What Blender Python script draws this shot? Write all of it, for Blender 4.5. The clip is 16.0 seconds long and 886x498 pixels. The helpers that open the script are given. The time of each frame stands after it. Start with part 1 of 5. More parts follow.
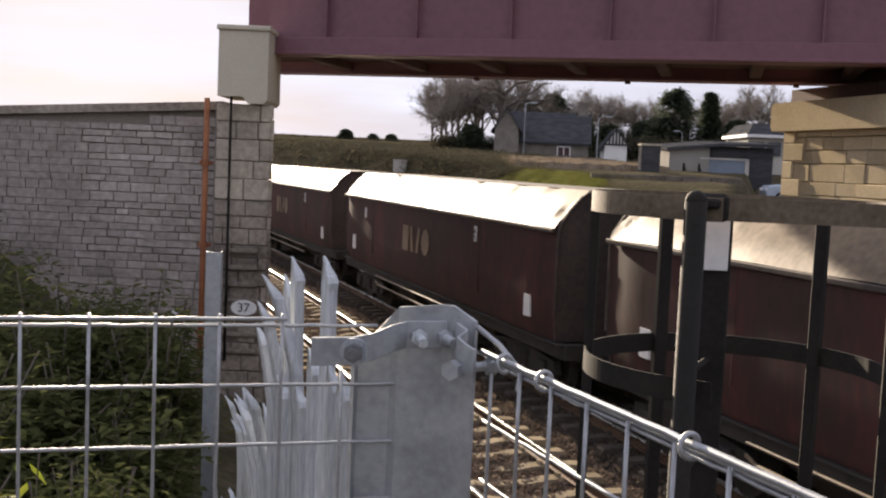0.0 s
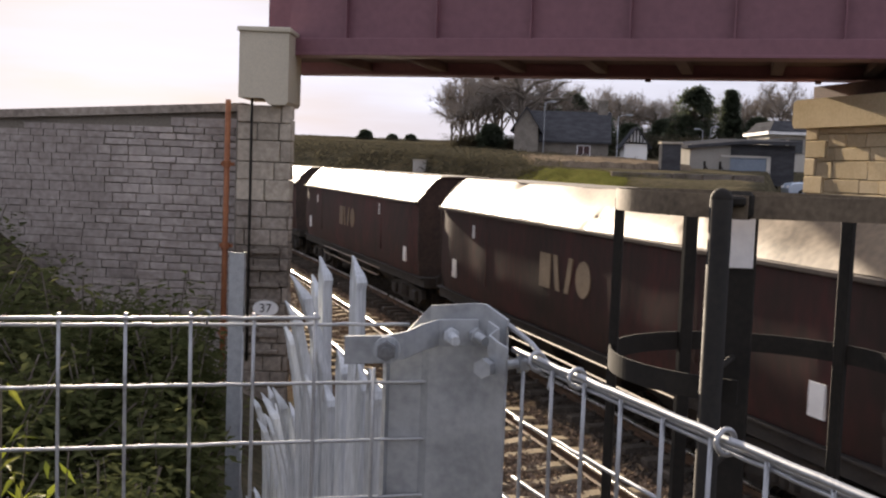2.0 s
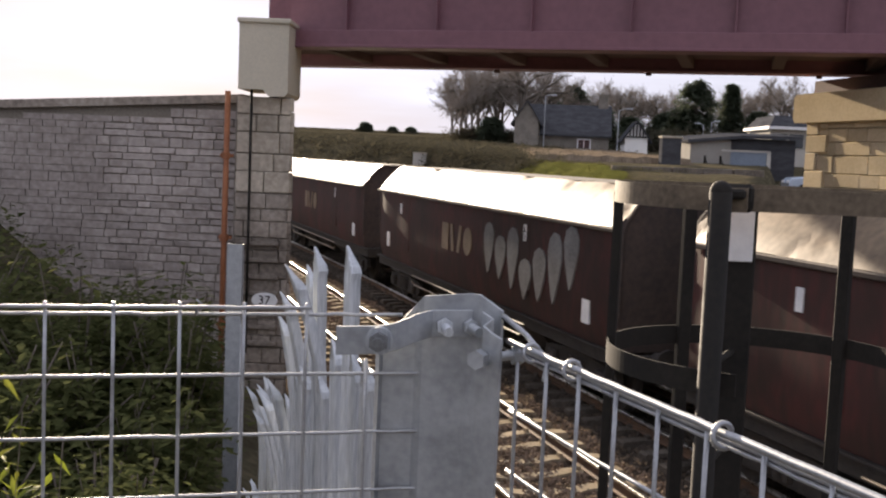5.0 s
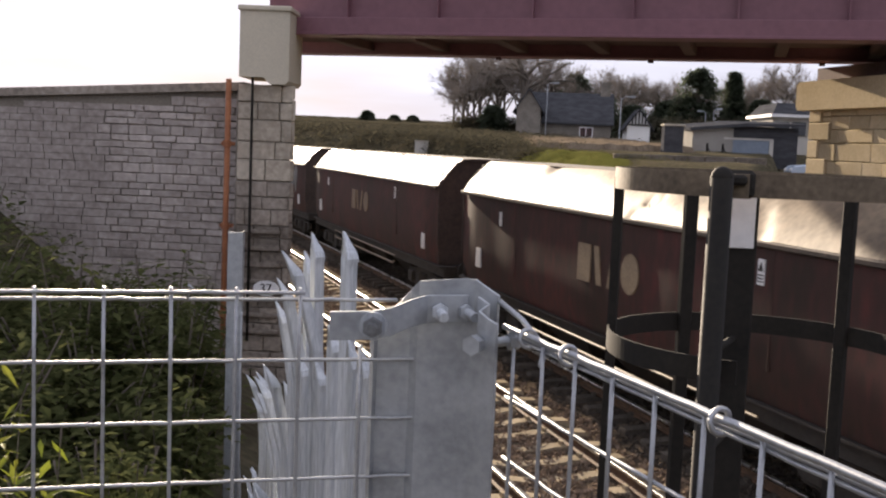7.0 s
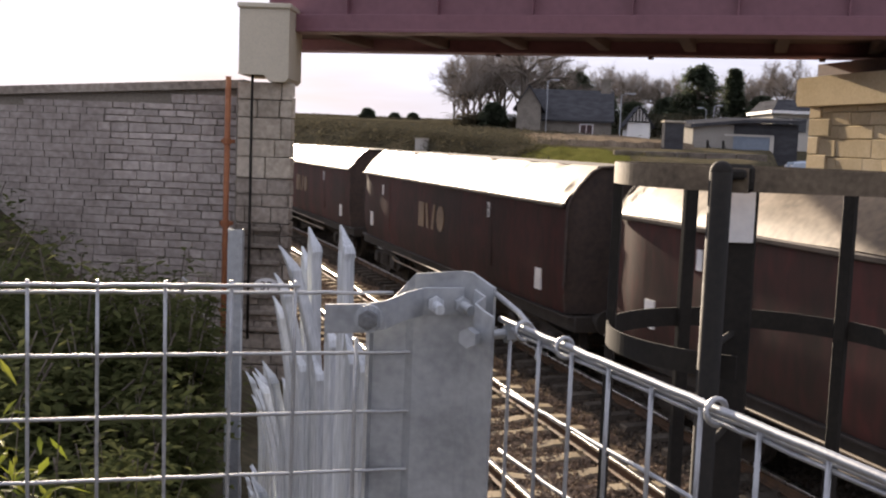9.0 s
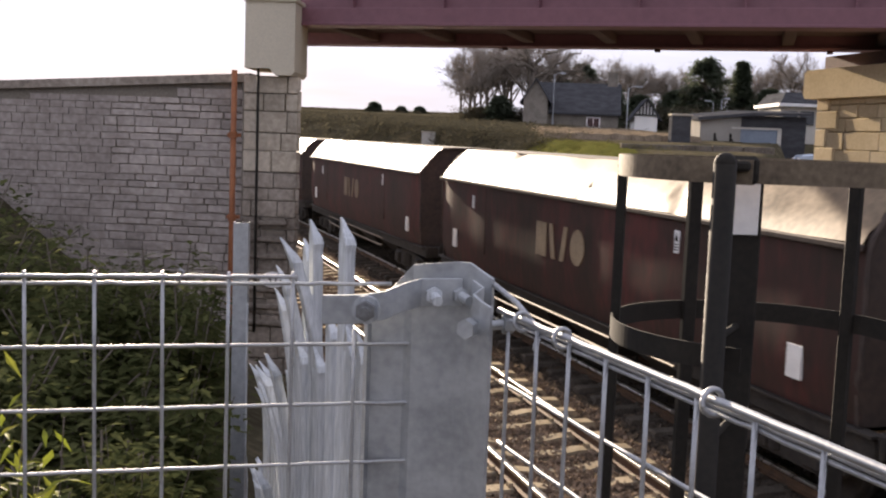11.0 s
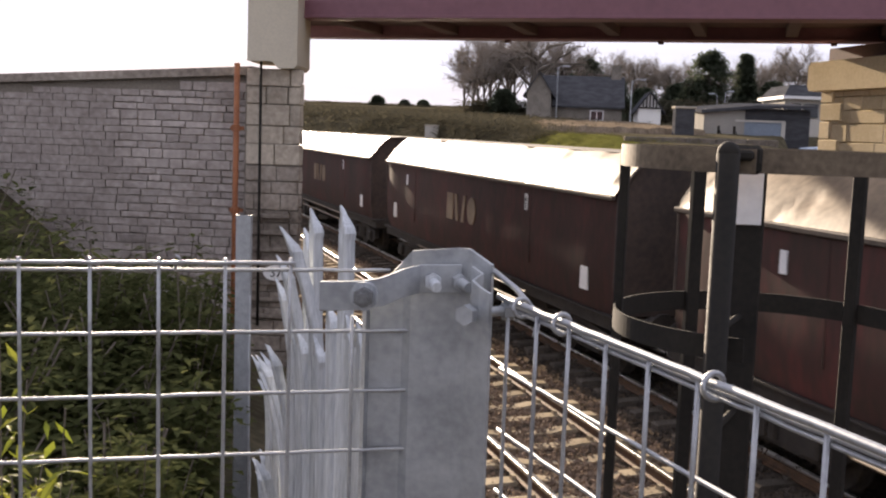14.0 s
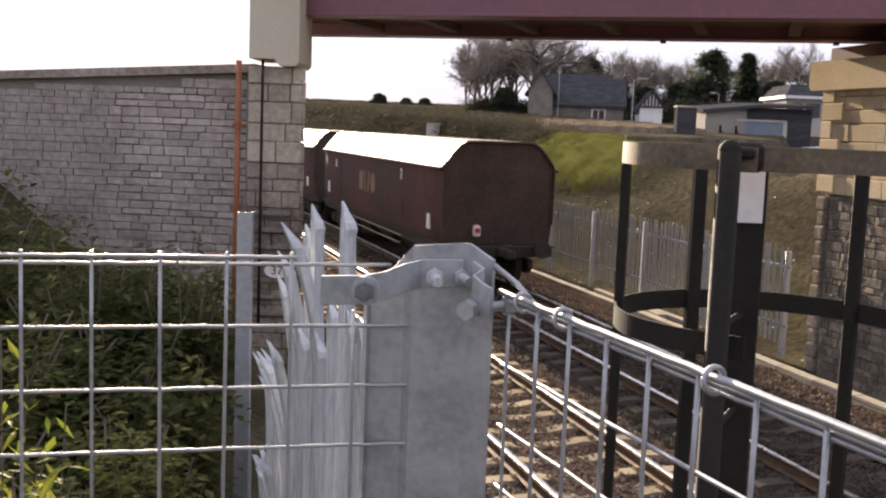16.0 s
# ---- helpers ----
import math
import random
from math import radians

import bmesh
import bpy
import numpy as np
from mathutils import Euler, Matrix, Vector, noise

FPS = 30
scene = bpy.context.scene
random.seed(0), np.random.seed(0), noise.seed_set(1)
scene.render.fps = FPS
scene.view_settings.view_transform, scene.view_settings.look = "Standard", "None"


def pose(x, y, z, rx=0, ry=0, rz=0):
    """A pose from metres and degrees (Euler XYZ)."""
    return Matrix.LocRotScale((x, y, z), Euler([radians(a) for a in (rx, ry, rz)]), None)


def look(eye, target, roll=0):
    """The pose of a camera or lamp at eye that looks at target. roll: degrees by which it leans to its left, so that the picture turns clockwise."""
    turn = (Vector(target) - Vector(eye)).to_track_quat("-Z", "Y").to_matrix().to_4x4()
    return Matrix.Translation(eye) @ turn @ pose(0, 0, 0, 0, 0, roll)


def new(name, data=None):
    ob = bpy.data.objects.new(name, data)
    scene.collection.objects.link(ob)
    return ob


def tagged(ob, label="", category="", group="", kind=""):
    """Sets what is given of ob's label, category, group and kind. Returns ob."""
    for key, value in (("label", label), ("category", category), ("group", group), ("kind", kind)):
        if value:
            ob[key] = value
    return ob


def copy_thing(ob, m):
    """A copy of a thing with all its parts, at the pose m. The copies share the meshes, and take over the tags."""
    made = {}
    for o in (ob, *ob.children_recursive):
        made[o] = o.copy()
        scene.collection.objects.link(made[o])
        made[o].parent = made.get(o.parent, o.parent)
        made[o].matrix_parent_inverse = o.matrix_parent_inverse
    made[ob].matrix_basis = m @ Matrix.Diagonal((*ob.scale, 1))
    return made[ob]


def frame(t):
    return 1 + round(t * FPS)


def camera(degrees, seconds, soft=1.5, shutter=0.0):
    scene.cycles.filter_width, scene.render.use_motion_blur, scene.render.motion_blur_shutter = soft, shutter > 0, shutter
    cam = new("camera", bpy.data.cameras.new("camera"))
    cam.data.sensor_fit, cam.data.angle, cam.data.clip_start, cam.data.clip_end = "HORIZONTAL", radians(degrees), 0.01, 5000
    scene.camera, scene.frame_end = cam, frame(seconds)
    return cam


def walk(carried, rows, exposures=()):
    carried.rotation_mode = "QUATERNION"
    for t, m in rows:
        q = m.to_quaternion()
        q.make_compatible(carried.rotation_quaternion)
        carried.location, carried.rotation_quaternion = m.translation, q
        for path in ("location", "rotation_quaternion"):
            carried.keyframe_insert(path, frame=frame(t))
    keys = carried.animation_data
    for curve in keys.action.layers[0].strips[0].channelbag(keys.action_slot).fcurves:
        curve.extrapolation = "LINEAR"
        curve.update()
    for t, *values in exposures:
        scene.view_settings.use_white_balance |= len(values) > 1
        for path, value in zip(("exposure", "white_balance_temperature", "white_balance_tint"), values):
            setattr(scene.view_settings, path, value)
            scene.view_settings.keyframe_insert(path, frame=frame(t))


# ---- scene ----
cam = camera(45.9, 16.0, soft=2.2, shutter=0.1)
PATH = [
    (0, (-0.023, -0.057, 3.658), (-0.025, 1.937, 3.5), 2.5),
    (0.5, (-0.023, -0.05, 3.655), (-0.041, 1.943, 3.495), 2.4),
    (1, (-0.026, -0.051, 3.653), (-0.052, 1.942, 3.484), 2.1),
    (1.5, (-0.032, -0.053, 3.652), (-0.064, 1.939, 3.482), 2.2),
    (2, (-0.037, -0.066, 3.657), (-0.077, 1.927, 3.497), 2.1),
    (2.5, (-0.038, -0.067, 3.659), (-0.06, 1.927, 3.505), 2.4),
    (3, (-0.035, -0.066, 3.66), (-0.047, 1.929, 3.507), 2.8),
    (3.5, (-0.034, -0.062, 3.658), (-0.065, 1.932, 3.503), 2.4),
    (4, (-0.034, -0.059, 3.656), (-0.069, 1.934, 3.497), 2.4),
    (4.5, (-0.031, -0.053, 3.653), (-0.066, 1.94, 3.49), 2.2),
    (5, (-0.03, -0.045, 3.651), (-0.069, 1.947, 3.478), 2.4),
    (7.5, (-0.021, -0.025, 3.643), (-0.066, 1.965, 3.447), 2.3),
    (8, (-0.021, -0.023, 3.641), (-0.071, 1.967, 3.445), 2.2),
    (8.5, (-0.02, -0.021, 3.639), (-0.067, 1.969, 3.439), 2.2),
    (9, (-0.016, -0.02, 3.638), (-0.059, 1.969, 3.438), 2.2),
    (11.5, (-0.005, -0.012, 3.632), (-0.065, 1.975, 3.414), 2.0),
    (12, (-0.005, -0.01, 3.63), (-0.067, 1.977, 3.408), 1.9),
    (12.5, (-0.008, -0.01, 3.631), (-0.07, 1.976, 3.41), 2.2),
    (13, (-0.008, -0.015, 3.629), (-0.074, 1.973, 3.42), 2.2),
    (13.5, (-0.005, -0.007, 3.625), (-0.069, 1.98, 3.406), 2.1),
    (14, (0.0, -0.002, 3.624), (-0.062, 1.984, 3.399), 2.0),
    (14.5, (0.001, -0.005, 3.625), (-0.061, 1.982, 3.399), 2.1),
    (15, (0.002, -0.005, 3.623), (-0.057, 1.981, 3.394), 2.1),
    (15.5, (-0.001, -0.004, 3.622), (-0.064, 1.981, 3.391), 2.0),
    (16, (0.0, -0.004, 3.62), (-0.064, 1.982, 3.392), 2.2),
]
walk(cam, [(t, look(eye, target, roll)) for t, eye, target, roll in PATH], [(0, 1.43, 6850, 13), (5, 1.53, 6850, 13), (9, 1.6, 6850, 14), (16, 1.76, 6950, 15)])

# ---- light ----
SUN_AZ, SUN_EL = 19.2, 12.8          # degrees left of +y, and up
world = bpy.data.worlds.new("sky")
scene.world = world
world.use_nodes = True
wn, wl = world.node_tree.nodes, world.node_tree.links
sky = wn.new("ShaderNodeTexSky")
sky.sky_type, sky.sun_disc = "NISHITA", False
sky.sun_elevation, sky.sun_rotation = radians(SUN_EL), radians(360 - SUN_AZ)
sky.air_density, sky.dust_density, sky.ozone_density = 1.0, 2.0, 1.0
coord = wn.new("ShaderNodeTexCoord")
stretch = wn.new("ShaderNodeMapping")
stretch.inputs["Scale"].default_value = (1.5, 1.5, 11)
cloud = wn.new("ShaderNodeTexNoise")
cloud.inputs["Scale"].default_value, cloud.inputs["Detail"].default_value = 2.2, 6
ramp = wn.new("ShaderNodeValToRGB")
ramp.color_ramp.elements[0].position, ramp.color_ramp.elements[1].position = 0.3, 0.75
ramp.color_ramp.elements[0].color, ramp.color_ramp.elements[1].color = (0.97, 0.97, 0.97, 1), (1, 1, 1, 1)
shade = wn.new("ShaderNodeValToRGB")      # grey undersides and pale breaks of the cloud sheet
shade.color_ramp.elements[0].position, shade.color_ramp.elements[1].position = 0.32, 0.72
shade.color_ramp.elements[0].color, shade.color_ramp.elements[1].color = (2.35, 2.5, 3.1, 1), (4.1, 4.3, 5.2, 1)
mixc = wn.new("ShaderNodeMix")
mixc.data_type = "RGBA"
wl.new(coord.outputs["Generated"], stretch.inputs["Vector"])
wl.new(stretch.outputs["Vector"], cloud.inputs["Vector"])
wl.new(cloud.outputs["Fac"], ramp.inputs["Fac"])
wl.new(ramp.outputs["Color"], mixc.inputs["Factor"])
wl.new(cloud.outputs["Fac"], shade.inputs["Fac"])
wl.new(shade.outputs["Color"], mixc.inputs["B"])
wl.new(sky.outputs["Color"], mixc.inputs["A"])
wl.new(mixc.outputs["Result"], wn["Background"].inputs["Color"])
wn["Background"].inputs["Strength"].default_value = 0.085

sun = new("sun", bpy.data.lights.new("sun", "SUN"))
sun.data.energy, sun.data.angle, sun.data.color = 5.0, radians(0.6), (1.0, 0.86, 0.68)
sun.matrix_world = look((0, 0, 60), Vector((0, 0, 60)) - Vector((-math.sin(radians(SUN_AZ)) * math.cos(radians(SUN_EL)),
                        math.cos(radians(SUN_AZ)) * math.cos(radians(SUN_EL)), math.sin(radians(SUN_EL)))))


# ---- materials ----
def mat(name, c1, c2, rough=0.8, metal=0.0, scale=2.0, fine=40.0, bump=0.3, depth=0.01, vary=0.0, rough2=None, stretch=(1, 1, 1), c3=None, spread=(0.35, 0.65), gloss=None):
    """Two colours mixed by a broad and a fine noise, a bump from both, and an optional change from object to object."""
    m = bpy.data.materials.new(name)
    m.use_nodes = True
    n, l = m.node_tree.nodes, m.node_tree.links
    bsdf = n["Principled BSDF"]
    tc = n.new("ShaderNodeTexCoord")
    mp = n.new("ShaderNodeMapping")
    mp.inputs["Scale"].default_value = stretch
    l.new(tc.outputs["Object"], mp.inputs["Vector"])
    if vary:
        info = n.new("ShaderNodeObjectInfo")
        shift = n.new("ShaderNodeVectorMath")
        l.new(tc.outputs["Object"], shift.inputs[0])
        l.new(info.outputs["Location"], shift.inputs[1])
        l.new(shift.outputs[0], mp.inputs["Vector"])
    broad, grain = n.new("ShaderNodeTexNoise"), n.new("ShaderNodeTexNoise")
    broad.inputs["Scale"].default_value, broad.inputs["Detail"].default_value = scale, 6
    grain.inputs["Scale"].default_value, grain.inputs["Detail"].default_value = fine, 4
    for tex in (broad, grain):
        l.new(mp.outputs["Vector"], tex.inputs["Vector"])
    add = n.new("ShaderNodeMath")
    add.operation = "MULTIPLY_ADD"
    add.inputs[1].default_value, add.inputs[2].default_value = 0.45, 0.0
    l.new(grain.outputs["Fac"], add.inputs[0])
    mul = n.new("ShaderNodeMath")
    mul.operation = "MULTIPLY_ADD"
    mul.inputs[1].default_value = 0.55
    l.new(broad.outputs["Fac"], mul.inputs[0])
    l.new(add.outputs[0], mul.inputs[2])
    cr = n.new("ShaderNodeValToRGB")
    e = cr.color_ramp.elements
    e[0].position, e[1].position = spread
    e[0].color, e[1].color = (*c1, 1), (*c2, 1)
    if c3:
        mid = e.new(sum(spread) / 2)
        mid.color = (*c3, 1)
    l.new(mul.outputs[0], cr.inputs["Fac"])
    out = cr.outputs["Color"]
    if vary:
        hsv = n.new("ShaderNodeHueSaturation")
        rng = n.new("ShaderNodeMapRange")
        rng.inputs["To Min"].default_value, rng.inputs["To Max"].default_value = 1 - vary, 1 + vary
        l.new(info.outputs["Random"], rng.inputs["Value"])
        l.new(rng.outputs["Result"], hsv.inputs["Value"])
        l.new(out, hsv.inputs["Color"])
        out = hsv.outputs["Color"]
    l.new(out, bsdf.inputs["Base Color"])
    bsdf.inputs["Metallic"].default_value = metal
    if gloss is not None:
        bsdf.inputs["Specular IOR Level"].default_value = gloss
    elif rough >= 0.85 and not metal:
        bsdf.inputs["Specular IOR Level"].default_value = 0.0      # porous, dusty surfaces
    if rough2 is None:
        bsdf.inputs["Roughness"].default_value = rough
    else:
        rr = n.new("ShaderNodeMapRange")
        rr.inputs["From Min"].default_value, rr.inputs["From Max"].default_value = spread
        rr.inputs["To Min"].default_value, rr.inputs["To Max"].default_value = rough, rough2
        l.new(mul.outputs[0], rr.inputs["Value"])
        l.new(rr.outputs["Result"], bsdf.inputs["Roughness"])
    if bump:
        bp = n.new("ShaderNodeBump")
        bp.inputs["Strength"].default_value, bp.inputs["Distance"].default_value = bump, depth
        l.new(mul.outputs[0], bp.inputs["Height"])
        l.new(bp.outputs["Normal"], bsdf.inputs["Normal"])
    return m


def leafy(name, c1, c2, rough=0.5, glow=0.4):
    """Leaves: colour by island, with light that comes through them."""
    m = bpy.data.materials.new(name)
    m.use_nodes = True
    n, l = m.node_tree.nodes, m.node_tree.links
    bsdf = n["Principled BSDF"]
    geo = n.new("ShaderNodeNewGeometry")
    cr = n.new("ShaderNodeValToRGB")
    cr.color_ramp.elements[0].color, cr.color_ramp.elements[1].color = (*c1, 1), (*c2, 1)
    l.new(geo.outputs["Random Per Island"], cr.inputs["Fac"])
    l.new(cr.outputs["Color"], bsdf.inputs["Base Color"])
    bsdf.inputs["Roughness"].default_value = rough
    bsdf.inputs["Specular IOR Level"].default_value = 0.0 if rough > 0.8 else 0.25
    tr = n.new("ShaderNodeBsdfTranslucent")
    l.new(cr.outputs["Color"], tr.inputs["Color"])
    mx = n.new("ShaderNodeMixShader")
    mx.inputs["Fac"].default_value = glow
    l.new(bsdf.outputs["BSDF"], mx.inputs[1])
    l.new(tr.outputs["BSDF"], mx.inputs[2])
    l.new(mx.outputs[0], n["Material Output"].inputs["Surface"])
    return m


M_EARTH = mat("earth_grass", (0.045, 0.037, 0.026), (0.125, 0.104, 0.07), 0.95, scale=0.35, fine=6, bump=0.8, depth=0.08, c3=(0.07, 0.063, 0.041))
M_TURF = mat("sunlit_turf", (0.075, 0.08, 0.02), (0.17, 0.16, 0.048), 0.9, scale=0.9, fine=22, bump=0.9, depth=0.06)
M_BALLAST = mat("ballast_bed", (0.05, 0.038, 0.028), (0.14, 0.11, 0.082), 0.95, scale=3, fine=26, bump=1.0, depth=0.04)
M_STONE = mat("ballast_stone", (0.085, 0.062, 0.046), (0.28, 0.21, 0.155), 0.9, scale=5, fine=8, bump=0.3)
M_RAILSIDE = mat("rusty_rail", (0.07, 0.045, 0.03), (0.16, 0.09, 0.05), 0.8, metal=0.2, scale=6, fine=60, bump=0.3, depth=0.002)
M_RAILTOP = mat("polished_rail", (0.55, 0.54, 0.52), (0.7, 0.69, 0.67), 0.22, metal=1.0, scale=5, fine=60, bump=0.03, depth=0.001, rough2=0.36)
M_SLEEPER = mat("concrete_sleeper", (0.24, 0.2, 0.14), (0.44, 0.37, 0.27), 0.9, scale=3, fine=40, bump=0.4, depth=0.004, vary=0.12)
# Far track sleepers and stones: the train's shade is put into the colour.
M_SLEEPERDARK = mat("train_shaded_sleeper", (0.06, 0.053, 0.045), (0.15, 0.13, 0.108), 0.9, scale=3, fine=40, bump=0.4, depth=0.004, vary=0.15)
M_STONEDARK = mat("train_shaded_ballast_stone", (0.035, 0.03, 0.026), (0.115, 0.095, 0.078), 0.9, scale=5, fine=8, bump=0.3)
M_CONCRETE = mat("weathered_concrete", (0.3, 0.27, 0.22), (0.52, 0.47, 0.38), 0.9, scale=1.2, fine=30, bump=0.4, depth=0.005)
M_PALECONC = mat("pale_precast_concrete", (0.5, 0.46, 0.37), (0.64, 0.58, 0.46), 0.85, scale=0.8, fine=45, bump=0.2, depth=0.003)
M_REDPAINT = mat("maroon_bridge_paint", (0.16, 0.068, 0.086), (0.215, 0.098, 0.12), 0.5, scale=0.7, fine=9, bump=0.12, depth=0.004, rough2=0.65)
# Darker than the girder paint, for the deck, beams and bearing shelf.
M_SOFFIT = mat("dark_steel_soffit", (0.06, 0.035, 0.035), (0.12, 0.065, 0.062), 0.8, scale=1.1, fine=20, bump=0.2, depth=0.004)
M_OLDSTONE = mat("sooty_bridge_stone", (0.12, 0.1, 0.085), (0.42, 0.37, 0.32), 0.92, scale=0.8, fine=13, bump=0.9, depth=0.03, vary=0.2, spread=(0.3, 0.7), c3=(0.26, 0.225, 0.19))
M_WINGSTONE = mat("pale_dusty_coursed_stone", (0.2, 0.17, 0.155), (0.5, 0.45, 0.42), 0.92, scale=0.7, fine=11, bump=0.8, depth=0.02, vary=0.16, spread=(0.3, 0.7), c3=(0.34, 0.3, 0.275))
M_MORTAR = mat("old_mortar", (0.17, 0.15, 0.125), (0.3, 0.27, 0.23), 0.95, scale=1, fine=30, bump=0.5, depth=0.008)
M_SANDSTONE = mat("new_sandstone", (0.5, 0.41, 0.27), (0.64, 0.54, 0.38), 0.9, scale=1.6, fine=24, bump=0.4, depth=0.006, vary=0.1)
M_SANDJOINT = mat("sandstone_mortar", (0.36, 0.3, 0.21), (0.44, 0.37, 0.26), 0.95, scale=2, fine=30, bump=0.3)
M_PALESTONE = mat("pale_dressed_quoin_stone", (0.3, 0.26, 0.21), (0.56, 0.5, 0.41), 0.92, scale=1.1, fine=14, bump=0.6, depth=0.015, vary=0.16)
M_RUBBLE = mat("dark_rubble", (0.1, 0.09, 0.076), (0.27, 0.24, 0.2), 0.95, scale=2.2, fine=16, bump=1.0, depth=0.04, vary=0.3)
M_GALV = mat("dull_galvanised_steel", (0.29, 0.31, 0.33), (0.46, 0.485, 0.505), 0.45, metal=0.6, scale=16, fine=90, bump=0.12, depth=0.0015, rough2=0.6, vary=0.08)
M_WIRE = mat("galvanised_wire", (0.3, 0.31, 0.33), (0.44, 0.455, 0.47), 0.4, metal=0.7, scale=30, fine=200, bump=0.1, depth=0.0005, rough2=0.58)
M_ZINCPALE = mat("zinc_painted_pale", (0.3, 0.33, 0.36), (0.64, 0.67, 0.7), 0.5, metal=0.35, scale=4, fine=40, bump=0.25, depth=0.002, stretch=(9, 9, 0.6), vary=0.15)
M_BLACK = mat("black_painted_steel", (0.01, 0.009, 0.008), (0.026, 0.023, 0.019), 0.7, scale=4, fine=50, bump=0.2, depth=0.002, rough2=0.85, gloss=0.2)
# Top hoop and strap: the sun's tan cast is mixed into the brown.
M_STRAP = mat("sunlit_strap", (0.07, 0.054, 0.037), (0.17, 0.132, 0.09), 0.65, scale=5, fine=50, bump=0.2, depth=0.002, gloss=0.3)
M_WHITE = mat("white_enamel", (0.66, 0.66, 0.66), (0.8, 0.8, 0.79), 0.45, scale=4, fine=40, bump=0.05, depth=0.001)
M_MAROON = mat("grimy_maroon_wagon", (0.03, 0.021, 0.016), (0.085, 0.027, 0.024), 0.72, scale=0.9, fine=9, bump=0.25, depth=0.008, stretch=(1, 1, 0.35), c3=(0.05, 0.024, 0.02), vary=0.25, gloss=0.25)
M_WEND = mat("wagon_end_grime", (0.025, 0.02, 0.018), (0.065, 0.045, 0.036), 0.8, scale=1.3, fine=12, bump=0.3, depth=0.006)
M_HOOD = mat("dusty_wagon_hood", (0.1, 0.072, 0.045), (0.25, 0.185, 0.118), 0.4, metal=0.0, scale=1.1, fine=14, bump=0.25, depth=0.01, rough2=0.52, stretch=(1, 1, 0.6), gloss=0.32)
M_UNDER = mat("oily_underframe", (0.016, 0.014, 0.012), (0.045, 0.038, 0.032), 0.8, scale=4, fine=30, bump=0.3, depth=0.004)
M_GOLD = mat("faded_gold_lettering", (0.1, 0.066, 0.043), (0.23, 0.165, 0.1), 0.65, scale=1.4, fine=25, bump=0.1)
M_CHALK = mat("pale_spray_paint", (0.1, 0.095, 0.09), (0.21, 0.21, 0.2), 0.7, scale=2, fine=20, bump=0.05)
M_RUSTPIPE = mat("rusty_pipe", (0.2, 0.07, 0.03), (0.36, 0.14, 0.06), 0.8, scale=3, fine=30, bump=0.3, depth=0.003)
M_BARK = mat("bark", (0.1, 0.085, 0.07), (0.19, 0.165, 0.14), 0.95, scale=2, fine=18, bump=0.5, depth=0.03)
M_TWIG = mat("bare_twigs", (0.19, 0.165, 0.14), (0.3, 0.265, 0.23), 0.95, scale=1, fine=8, bump=0.0)
M_NEEDLE = leafy("conifer_needles", (0.07, 0.085, 0.055), (0.12, 0.14, 0.1), 0.85, 0.55)
M_LEAF = leafy("shrub_leaves", (0.058, 0.07, 0.028), (0.125, 0.132, 0.055), 0.85, 0.45)
M_LEAFY = leafy("yellowing_leaves", (0.11, 0.14, 0.02), (0.26, 0.26, 0.04), 0.65, 0.5)
M_HEDGE = leafy("hedge_leaves", (0.062, 0.057, 0.042), (0.115, 0.104, 0.07), 0.85, 0.4)
M_WEED = leafy("dry_weeds", (0.09, 0.075, 0.052), (0.21, 0.175, 0.115), 0.9, 0.3)
M_SLATE = mat("slate_roof", (0.045, 0.046, 0.05), (0.085, 0.087, 0.094), 0.92, scale=1.5, fine=14, bump=0.5, depth=0.02, stretch=(1, 1, 3))
M_HOUSE = mat("grey_stone_house", (0.16, 0.145, 0.125), (0.27, 0.245, 0.21), 0.9, scale=1.5, fine=9, bump=0.5, depth=0.02)
M_RENDER = mat("pale_render", (0.4, 0.38, 0.34), (0.55, 0.53, 0.48), 0.85, scale=0.8, fine=20, bump=0.2)
M_GREYWALL = mat("grey_rendered_shed_wall", (0.22, 0.21, 0.19), (0.34, 0.325, 0.295), 0.9, scale=0.7, fine=16, bump=0.2)
# Nut colour darkened to stand for the shadow ring on its washer.
M_BOLT = mat("shadow_toned_zinc_bolt", (0.13, 0.135, 0.14), (0.25, 0.26, 0.27), 0.5, metal=0.6, scale=30, fine=200, bump=0.2, depth=0.001)
M_BLADE = leafy("grass_blades", (0.075, 0.077, 0.026), (0.17, 0.155, 0.06), 0.9, 0.35)
M_WHITEWALL = mat("whitewash", (0.68, 0.68, 0.66), (0.82, 0.82, 0.8), 0.8, scale=1, fine=20, bump=0.1)
M_BLUEDOOR = mat("blue_grey_door", (0.14, 0.18, 0.23), (0.2, 0.245, 0.3), 0.55, scale=1, fine=12, bump=0.1)
M_CAR = mat("pale_blue_car_paint", (0.42, 0.5, 0.6), (0.48, 0.56, 0.66), 0.25, metal=0.2, scale=1, fine=9, bump=0.0)
M_GLASS = mat("dark_window_glass", (0.02, 0.025, 0.03), (0.04, 0.045, 0.05), 0.08, scale=1, fine=3, bump=0.0)
M_TYRE = mat("tyre_rubber", (0.02, 0.02, 0.02), (0.035, 0.035, 0.035), 0.85, scale=5, fine=30, bump=0.1)
M_REDLAMP = mat("red_lens", (0.4, 0.02, 0.02), (0.5, 0.03, 0.03), 0.3, scale=1, fine=9, bump=0.0)
M_PLOUGH = mat("rutted_bank_earth", (0.09, 0.068, 0.048), (0.22, 0.175, 0.125), 0.95, scale=0.5, fine=5, bump=0.8, depth=0.1, stretch=(3, 0.35, 1))


